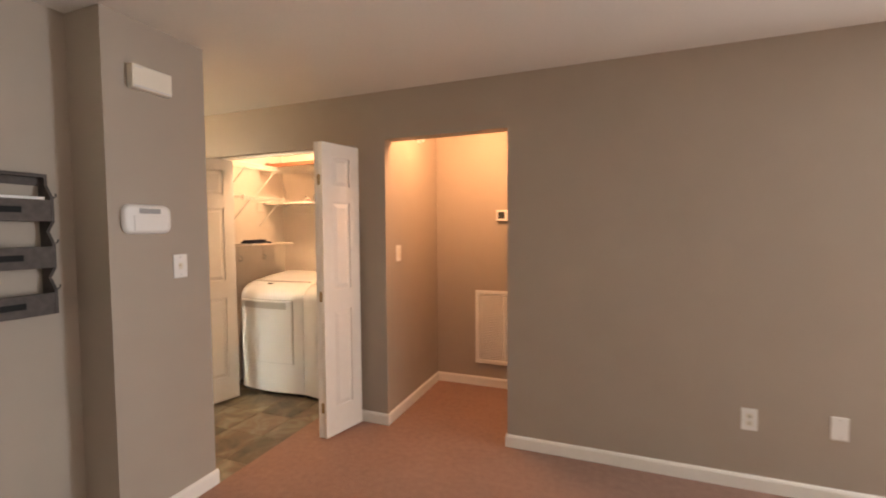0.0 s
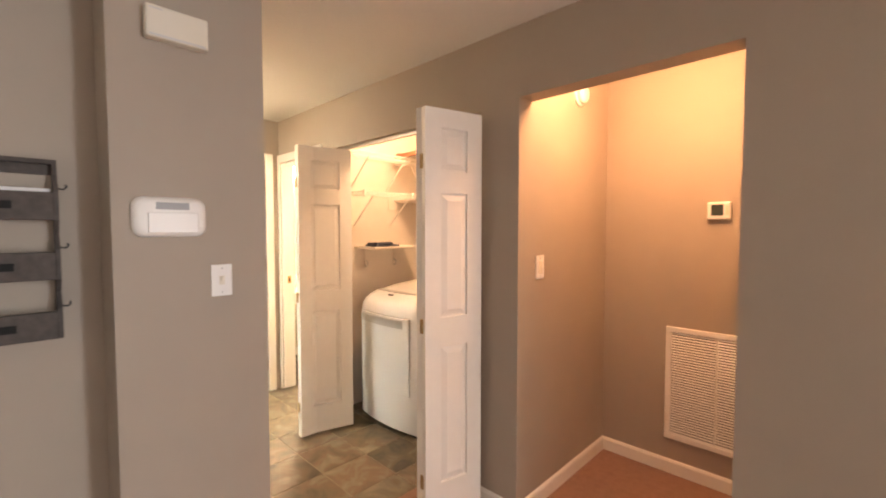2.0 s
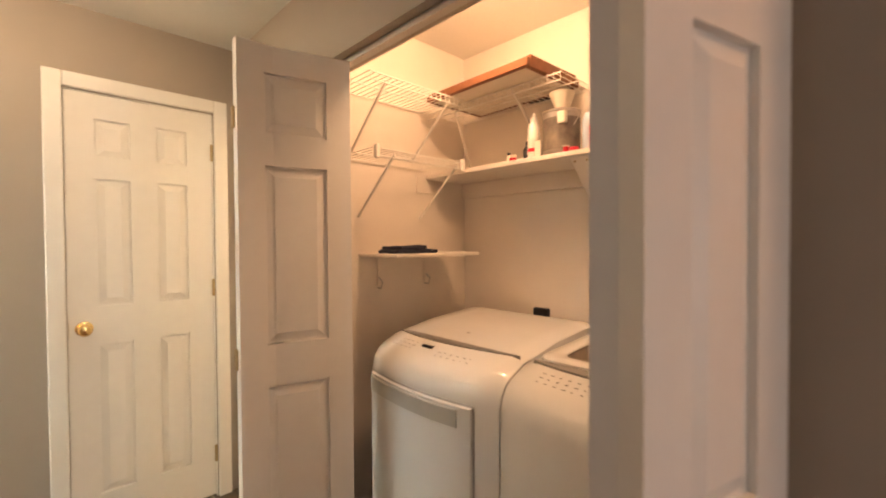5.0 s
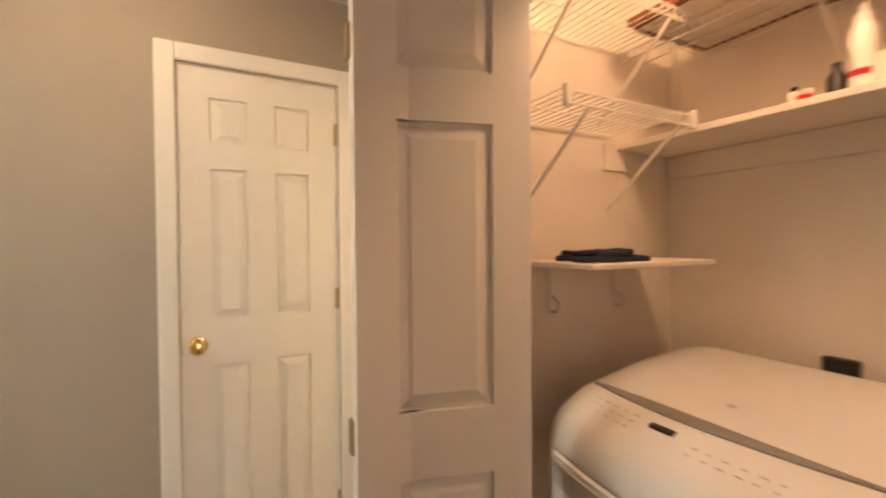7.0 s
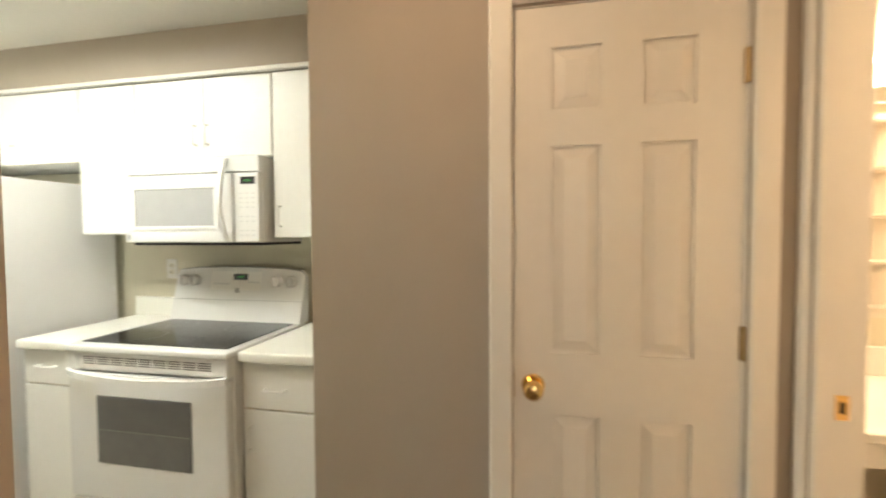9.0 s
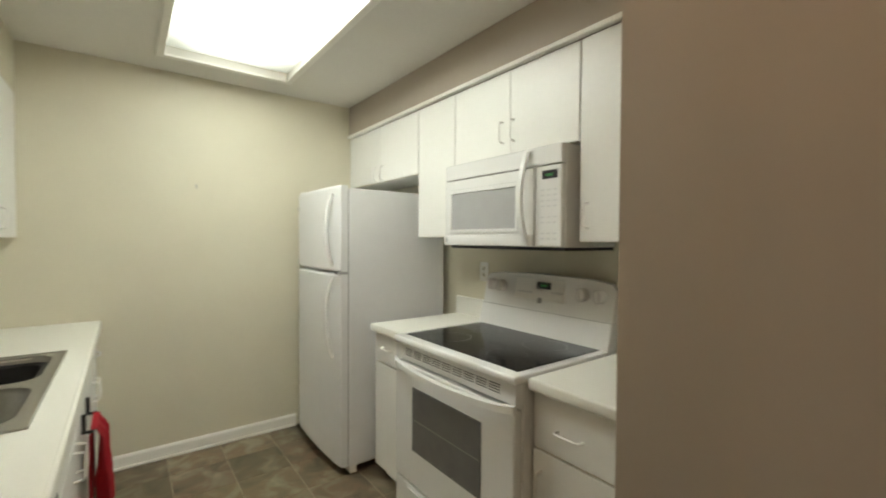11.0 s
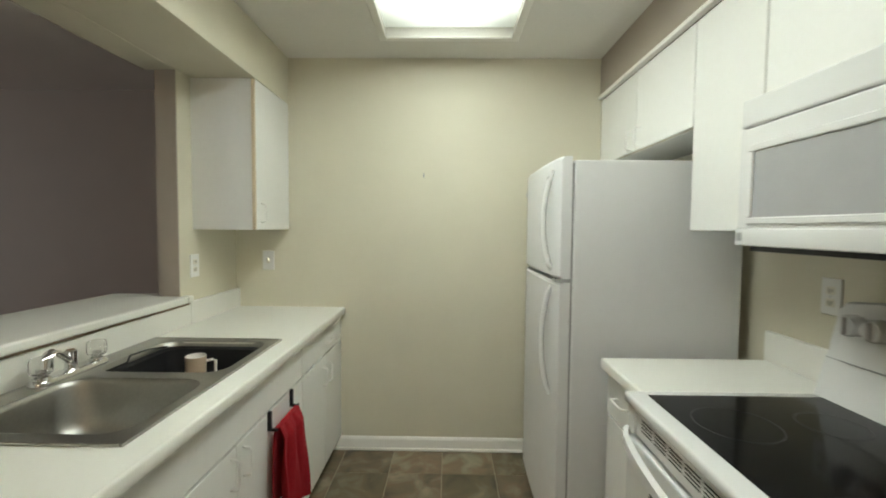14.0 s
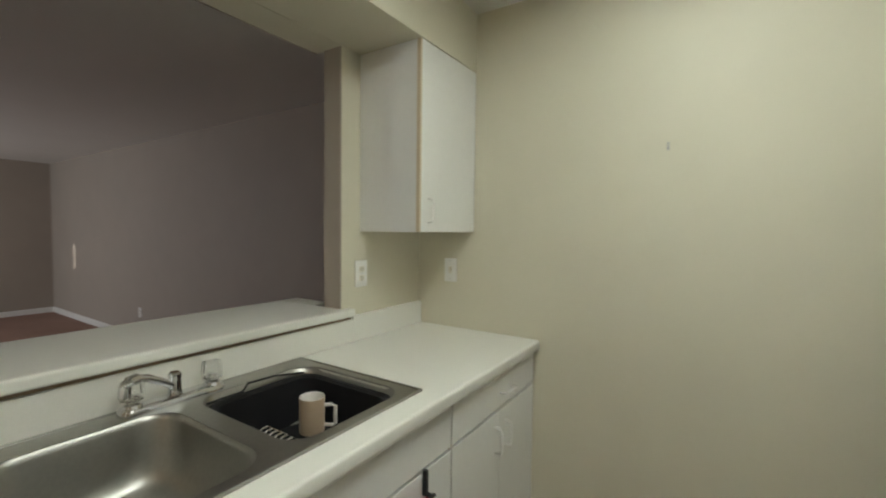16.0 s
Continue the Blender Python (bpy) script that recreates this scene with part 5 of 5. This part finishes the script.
item("spray_can", "white spray can on the shelf board", "can", -2.51, 3.37, [("body", [(0.024, 0), (0.026, 0.004), (0.026, 0.135), (0.02, 0.15)], MUGW, ""), ("cap", [(0.017, 0.15), (0.017, 0.172), (0.009, 0.178), (0.008, 0.195)], PLATE, "white nozzle cap"), ("label_band", [(0.0264, 0.03), (0.0264, 0.045)], CAPRED, "red band")])
item("small_bottle", "small dark bottle on the shelf board", "bottle", -2.575, 3.42, [("body", [(0.02, 0), (0.02, 0.06), (0.01, 0.075), (0.01, 0.095)], BLACK, "")])
item("small_jar", "small pale jar with a red band on the shelf", "jar", -2.62, 3.37, [("body", [(0.016, 0), (0.016, 0.035)], CREAMP, ""), ("band", [(0.0165, 0.01), (0.0165, 0.022)], CAPRED, "red band")])
item("paint_can", "dull metal paint can with a dark torn label on the shelf", "can", -2.40, 3.405, [("body", [(0.072, 0), (0.075, 0.004), (0.075, 0.172), (0.078, 0.175), (0.078, 0.182), (0.066, 0.178)], TINGREY, ""), ("label_band", [(0.0754, 0.02), (0.0754, 0.15)], mat("can_label", (0.11, 0.10, 0.085), 0.5, grain=0.8, scale=22, other=(0.30, 0.25, 0.20)), "dark printed label")])
pc = bpy.data.objects["paint_can"]
part("label_patch", boxes((0.022, 0.058, -0.073, -0.050, 0.12, 0.168), bevel=0.004), CREAMP, pc, "pale label patch")
part("bail", tubes([[(0.077 * math.cos(radians(a)), -0.06 * math.sin(radians(a)), 0.15 - 0.08 * math.sin(radians(a))) for a in range(0, 181, 15)]], 0.002, 6), SILVER, pc, "thin wire handle")
fn = thing("funnel", "cream plastic funnel cup standing on the paint can", "cup", (-2.395, 3.405, SH + 0.18))
part("cup", lathe([(0.020, 0), (0.026, 0.012), (0.048, 0.066), (0.052, 0.074), (0.0535, 0.080), (0.047, 0.076), (0.02, 0.012)], 24, caps=False), CREAMP, fn, smooth=True)
cb = thing("carton", "small pale carton beside the paint can", "carton", (-2.475, 3.355, SH))
part("box", boxes((-0.014, 0.014, -0.012, 0.012, 0, 0.07), bevel=0.0015), CREAMP, cb)
item("spool", "small red thread spool on the shelf board", "spool", -2.345, 3.345, [("thread", [(0.010, 0.004), (0.010, 0.024)], CAPRED, "red thread"), ("flange", [(0.014, 0), (0.014, 0.004)], CREAMP, "pale flange"), ("flange", [(0.014, 0.024), (0.014, 0.028)], CREAMP, "pale flange")])
item("pill_bottle", "tiny pale bottle with a dark cap on the shelf", "bottle", -2.645, 3.375, [("body", [(0.011, 0), (0.011, 0.034), (0.008, 0.038)], CREAMP, ""), ("cap", [(0.009, 0.038), (0.009, 0.050)], BLACK, "dark cap")])
db = thing("detergent_bottle", "clear pale-blue detergent bottle, half full, with a red cap", "bottle", (-2.205, 3.375, SH))
shape = [(0.046, 0.034, 0.0), (0.050, 0.037, 0.006), (0.049, 0.036, 0.09), (0.050, 0.037, 0.13), (0.047, 0.036, 0.165), (0.037, 0.032, 0.19), (0.030, 0.028, 0.197)]
part("body", sweep([rim_ring(-x, x, -y, y, z, min(x, y) * 0.92, 6) for x, y, z in shape]), mat("pale_blue_plastic", (0.32, 0.54, 0.80), 0.2, grain=0.08), db, smooth=True)
part("liquid", sweep([rim_ring(-x - 0.0006, x + 0.0006, -y - 0.0006, y + 0.0006, z, min(x, y) * 0.92, 6) for x, y, z in ((0.048, 0.0355, 0.004), (0.0495, 0.0365, 0.05), (0.049, 0.036, 0.085), (0.0485, 0.0358, 0.092))]), mat("blue_liquid", (0.03, 0.20, 0.56), 0.2), db, "blue liquid", True)
db.scale = (0.86, 0.9, 0.95)
part("cap", lathe([(0.031, 0.197), (0.032, 0.214), (0.028, 0.216), (0.0265, 0.244), (0.023, 0.248), (0.004, 0.248)], 28), CAPRED, db, "red cap", True)
cl = thing("clear_bottle", "slim clear plastic bottle standing beside the detergent", "bottle", (-2.278, 3.40, SH))
part("body", sweep([rim_ring(-x, x, -x * 0.8, x * 0.8, z, x * 0.7, 5) for x, z in ((0.021, 0), (0.023, 0.005), (0.023, 0.125), (0.015, 0.15), (0.011, 0.156))]), mat("cloudy_blue_plastic", (0.42, 0.50, 0.60), 0.25), cl, smooth=True)
part("label", boxes((0.012, 0.0245, -0.0195, -0.016, 0.02, 0.10)), CAPRED, cl, "red label edge")
item("red_lid", "small red lid lying on the shelf board", "lid", -2.31, 3.35, [("cap", [(0.019, 0), (0.019, 0.014), (0.015, 0.018)], CAPRED, "")])
for y, h in ((3.44, 0.0), (3.45, 0.03)):
    tr = thing("tape_roll", "dark roll of tape lying on the shelf", "tape", (-2.125, y, SH + h))
    part("roll", lathe([(0.022, 0), (0.042, 0), (0.042, 0.028), (0.022, 0.028), (0.022, 0)], 28, caps=False), BLACK, tr, smooth=True)
item("tin", "open grey-green round tin on the shelf", "tin", -2.085, 3.45, [("body", [(0.046, 0.0), (0.046, 0.06)], TEAL, ""), ("rim", [(0.046, 0.06), (0.050, 0.062), (0.050, 0.090), (0.046, 0.092), (0.042, 0.065)], TEAL, "")])
pn = thing("baking_pan", "flat black pan with a pale clear lid on the shelf", "pan", (-2.01, 3.36, SH))
part("pan", sweep([rim_ring(-0.15 - g, 0.15 + g, -0.035 - g * 0.4, 0.12 + g, z, 0.02, 4) for g, z in ((-0.012, 0.0), (0.0, 0.004), (0.006, 0.024), (0.012, 0.027))]), BLACK, pn, smooth=True)
part("lid", sweep([rim_ring(-0.158 + g, 0.158 - g, -0.036 + g * 0.4, 0.128 - g, z, 0.02, 4) for g, z in ((0.0, 0.0275), (0.002, 0.034), (0.02, 0.040))]), mat("cloudy_lid_plastic", (0.62, 0.55, 0.48), 0.3), pn, "cloudy pale lid", True)
item("white_tub", "white plastic tub with a grey label and red lid", "tub", -1.862, 3.36, [("body", [(0.053, 0), (0.056, 0.004), (0.062, 0.094)], CREAMP, ""), ("label_band", [(0.0572, 0.014), (0.0618, 0.074)], mat("grey_tub_label", (0.44, 0.38, 0.37), 0.5, grain=0.1), "grey label"), ("rim", [(0.0665, 0.094), (0.0665, 0.107)], CREAMP, "cream rim"), ("lid", [(0.067, 0.107), (0.068, 0.114), (0.064, 0.119), (0.002, 0.121)], CAPRED, "red lid")])
bpy.data.objects["white_tub"].scale = (0.88, 0.88, 0.97)
item("large_tub", "tall tan tub with a grey-blue lid on the shelf", "tub", -1.70, 3.45, [("body", [(0.10, 0), (0.102, 0.20)], TAN, ""), ("lid", [(0.107, 0.20), (0.107, 0.235), (0.10, 0.24)], TEAL, "grey-blue lid")])
item("green_bottle", "green bottle at the shelf's end", "bottle", -1.56, 3.40, [("body", [(0.035, 0), (0.035, 0.15), (0.014, 0.19), (0.014, 0.21)], mat("green_plastic", (0.05, 0.24, 0.05), 0.4), "")])
bx = thing("tool_box", "cream carton of loose kitchen tools and packets", "box", (-1.975, 3.52, SH), turn=-6)
part("box", boxes((-0.085, 0.085, -0.05, 0.05, 0, 0.15), bevel=0.003), CREAMP, bx)
for x, z, w, h, m in ((-0.055, 0.03, 0.030, 0.045, TAN), (-0.01, 0.05, 0.022, 0.05, BLACK), (0.035, 0.02, 0.05, 0.02, TAN), (0.03, 0.075, 0.03, 0.04, BROWNWOOD)):
    part("print_patch", boxes((x, x + w, -0.053, -0.0495, z, z + h)), m, bx)
part("tool_handle", tubes([[(-0.075, -0.062, 0.085), (-0.02, -0.066, 0.105), (0.05, -0.064, 0.12)]], 0.008, 8), mat("dark_red_plastic", (0.20, 0.03, 0.03), 0.4), bx, "dark red handle", True)
part("tool_handle", tubes([[(0.055, -0.06, 0.06), (0.06, -0.062, 0.15)]], 0.010, 8), BLACK, bx, "black handle", True)
sp2 = thing("drill", "orange and black hand tool lying on the carton", "tool", (-1.87, 3.51, SH + 0.15), turn=8)
part("housing", sweep([rim_ring(-0.09, 0.02, -0.03, 0.03, 0.0, 0.02, 4), rim_ring(-0.095, 0.03, -0.034, 0.034, 0.025, 0.02, 4), rim_ring(-0.06, 0.02, -0.024, 0.024, 0.048, 0.02, 4)]), mat("orange_brown_plastic", (0.45, 0.20, 0.05), 0.4), sp2, "orange housing", True)
part("grip", tubes([[(0.02, 0, 0.02), (0.09, -0.01, 0.03), (0.12, -0.015, 0.022)]], 0.014, 8), BLACK, sp2, "black grip", True)

br = thing("brush", "black scrubbing brush lying on the wire shelf", "brush", (-2.62, 3.60, 2.034), turn=4)
part("bristle_block", boxes((-0.07, 0.07, -0.014, 0.014, 0, 0.022), bevel=0.006, seg=2), BLACK, br)
part("handle", tubes([[(0.06, 0, 0.012), (0.16, 0, 0.014)]], 0.008, 8), BLACK, br)
pl = thing("frying_pan", "dark shallow pan tilted upside down on the carton", "pan", (-1.93, 3.50, SH + 0.163))
part("pan", lathe([(0.092, 0), (0.09, 0.006), (0.066, 0.032), (0.004, 0.038)], 32), mat("tarnished_pan", (0.10, 0.09, 0.08), 0.45, metal=0.5, grain=0.4), pl, smooth=True)
part("rim", lathe([(0.093, -0.004), (0.098, 0.0), (0.092, 0.004)], 32, caps=False), SILVER, pl, "pale metal rim", True)
pl.rotation_euler = (0, radians(-7), 0)
do = thing("dryer_outlet", "black dryer outlet on the closet wall", "outlet", (-2.625, 3.62, 0.985))
part("plate", boxes((-0.04, 0.04, -0.03, 0, -0.045, 0.045), bevel=0.004), BLACK, do)
wo = thing("washer_outlet", "white wall outlet with a plugged-in grey cord", "outlet", (-2.155, 3.62, 1.24))
part("cover", boxes((-0.037, 0.037, -0.006, 0, -0.06, 0.06), bevel=0.003), CLOSETW, wo)
part("plug", lathe([(0.02, -0.05), (0.026, -0.03), (0.024, -0.006)], 14, (0, 0, 0.025), "y"), CORD, wo, "grey plug", True)
part("cord", tubes([[(0, -0.045, 0.015), (-0.008, -0.045, -0.05), (0.0, -0.04, -0.12), (0.018, -0.035, -0.20), (0.02, -0.03, -0.28)]], 0.0055, 8), CORD, wo, "grey cord", True)
wb = thing("washer_box", "recessed washer supply box with hoses", "supply box", (-1.945, 3.62, 1.01))
part("flange", boxes((-0.115, 0.115, -0.006, 0, 0.08, 0.105), (-0.115, -0.094, -0.006, 0, -0.09, 0.08), (0.094, 0.115, -0.006, 0, -0.09, 0.08), bevel=0.002), CLOSETW, wb)
part("inner", boxes((-0.094, 0.094, 0.06, 0.075, -0.079, 0.079)), GREYP, wb)
part("hose", tubes([[(-0.05, 0.04, -0.02), (-0.05, -0.03, -0.03), (0.0, -0.06, -0.02), (0.06, -0.05, -0.05)]], 0.012, 8), GREYP, wb, "grey hose", True)
wc = thing("pipe_stub", "small grey pipe stub behind the washer", "pipe", (-2.18, 3.60, 1.0))
part("stub", lathe([(0.02, 0), (0.02, 0.05), (0.016, 0.055)], 14), CORD, wc, smooth=True)

# ---- bathroom ----
vt = thing("vanity_counter", "cream vanity counter with a raised back edge", "countertop")
part("top", boxes((-4.809, -4.19, 2.76, 4.19, 0.775, 0.81), bevel=0.006, seg=2), COUNTER, vt)
part("apron", boxes((-4.215, -4.20, 2.76, 4.19, 0.70, 0.775)), LAMINATE, vt)
part("backsplash", boxes((-4.809, -4.785, 2.76, 4.19, 0.81, 0.93), bevel=0.004), COUNTER, vt)
vc = thing("vanity_cabinet", "white vanity cabinet under the bathroom counter", "cabinet")
part("body", boxes((-4.80, -4.26, 3.52, 4.18, 0, 0.773)), LAMINATE, vc)
part("door", boxes((-4.26, -4.243, 3.53, 3.84, 0.09, 0.69), bevel=0.003), LAMINATE, vc)
part("door", boxes((-4.26, -4.243, 3.85, 4.17, 0.09, 0.69), bevel=0.003), LAMINATE, vc)
mr = thing("mirror", "large frameless vanity mirror on the bathroom wall", "mirror")
part("glass", boxes((-4.808, -4.802, 3.60, 4.17, 0.935, 1.83)), MIRROR, mr)
# greige sheet added so the mirror reflects something darker than the cream wall
built("wall_bath_niche", boxes((-4.78, -4.13, 4.185, 4.199, 0, 2.03)), GREIGE, "grey-beige sheet added for the vanity mirror to reflect")
d2 = thing("door_2", "white six-panel door, closed, in the bathroom wall", "door", (-4.10, 4.165, 0.012))
tagged(d2, kind="structure")
leaf(d2, 0.66, 2.02, ((0.10, 0.27), (0.39, 0.56)), ROWS6, 0.034)
knob(d2, 0.60, 0.965)
rs = thing("wall_shelf", "small cream five-tier wall shelf", "shelf", (-4.81, 3.32, 1.0))
part("back", boxes((0, 0.008, -0.11, 0.11, 0.05, 0.90)), CREAMP, rs)
for k in range(5):
    part("shelf", boxes((0.008, 0.10, -0.11, 0.11, 0.09 + 0.1875 * k, 0.105 + 0.1875 * k), bevel=0.002), CREAMP, rs)
vl = thing("vanity_light", "chrome bar with a row of glowing globe bulbs", "lamp", (-4.81, 3.66, 1.98))
part("bar", boxes((0, 0.035, -0.46, 0.5, -0.05, 0.02), bevel=0.004), CHROME, vl)
for k in range(6):
    b = part("bulb", lathe([(0.015, -0.055), (0.03, -0.04), (0.05, 0.0), (0.03, 0.04), (0.002, 0.05)], 20, (0.085, -0.40 + 0.16 * k, 0.10)), BULB, vl, "glowing globe bulb", True)
    part("socket", tubes([[(0.02, -0.40 + 0.16 * k, 0.0), (0.085, -0.40 + 0.16 * k, 0.06)]], 0.014, 8), CHROME, vl)

# ---- living room far end ----
wd = thing("window_1", "sliding glass patio door letting in daylight", "window", (3.7, 2.70, 0))
tagged(wd, kind="structure")
part("window_frame", boxes((-0.90, 0.90, -0.03, 0.03, 2.01, 2.06), (-0.90, 0.90, -0.03, 0.03, 0.0, 0.05), (-0.90, -0.85, -0.03, 0.03, 0.05, 2.01), (0.85, 0.90, -0.03, 0.03, 0.05, 2.01), (-0.03, 0.03, -0.03, 0.03, 0.05, 2.01)), TRIM, wd)
for x0, x1 in ((-0.85, -0.03), (0.03, 0.85)):
    p = part("pane", boxes((x0, x1, -0.004, 0.004, 0.05, 2.01)), PANE, wd)
    p.visible_shadow = False
# unseen blind, added so that its one gap throws the sun streak
vb = thing("vertical_blind", "unseen cream vertical blind, one slat cut to shape a sun streak", "blind", (3.7, 2.655, 0))
part("head_rail", boxes((-0.90, 0.90, -0.012, 0.012, 2.0, 2.05), bevel=0.003), TRIM, vb)
for k in range(20):
    x = -0.90 + 0.09 * k
    for z0, z1 in (((0.03, GAP_Z0), (GAP_Z1, 2.0)) if k == 17 else ((0.03, 2.0),)):
        part("slat", boxes((x, x + 0.089, -0.002, 0.002, z0, z1)), CREAMP, vb)
fx = thing("ceiling_fixture", "small dark round ceiling fixture in the living room", "lamp", (-0.95, -0.03, HC))
part("canopy", lathe([(0.03, -0.05), (0.06, -0.03), (0.07, 0.0)], 24), BLACK, fx, smooth=True)
part("stem", lathe([(0.012, -0.075), (0.014, -0.05)], 12), BLACK, fx)
tagged(built("ground", boxes((-60, 60, 2.80, 120, -0.4, -0.2)), GRASS, "lawn outside the patio door"), kind="structure")

# ---- floor tiles ----
PX, PY = 0.3065, 0.305
tile = bpy.data.meshes.new("tile")
tbm = boxes((0.0022, PX - 0.0022, 0.0022, PY - 0.0022, -0.003, 0.0), bevel=0.0012)
tbm.to_mesh(tile)
tbm.free()
tile.materials.append(SLATE)


def on_floor(x, y):
    """True where the slate-look floor shows."""
    if y > NY:
        return (-3.16 < x + PX and x < -1.70 and y < 3.6) or (-4.85 < x + PX and x < -3.2 and y < 4.2)
    if y + PY < 1.2:
        return -4.35 < x + PX and x < -2.90 and y > -1.75
    return -4.3 < x + PX and x < -1.94


for i in range(-6, 9):
    for j in range(-3, 18):
        x, y = -3.655 + i * PX, -1.166 + j * PY
        if on_floor(x, y):
            o = new("tile", tile)
            o.parent = FLOOR
            o.location = (x, y, 0)
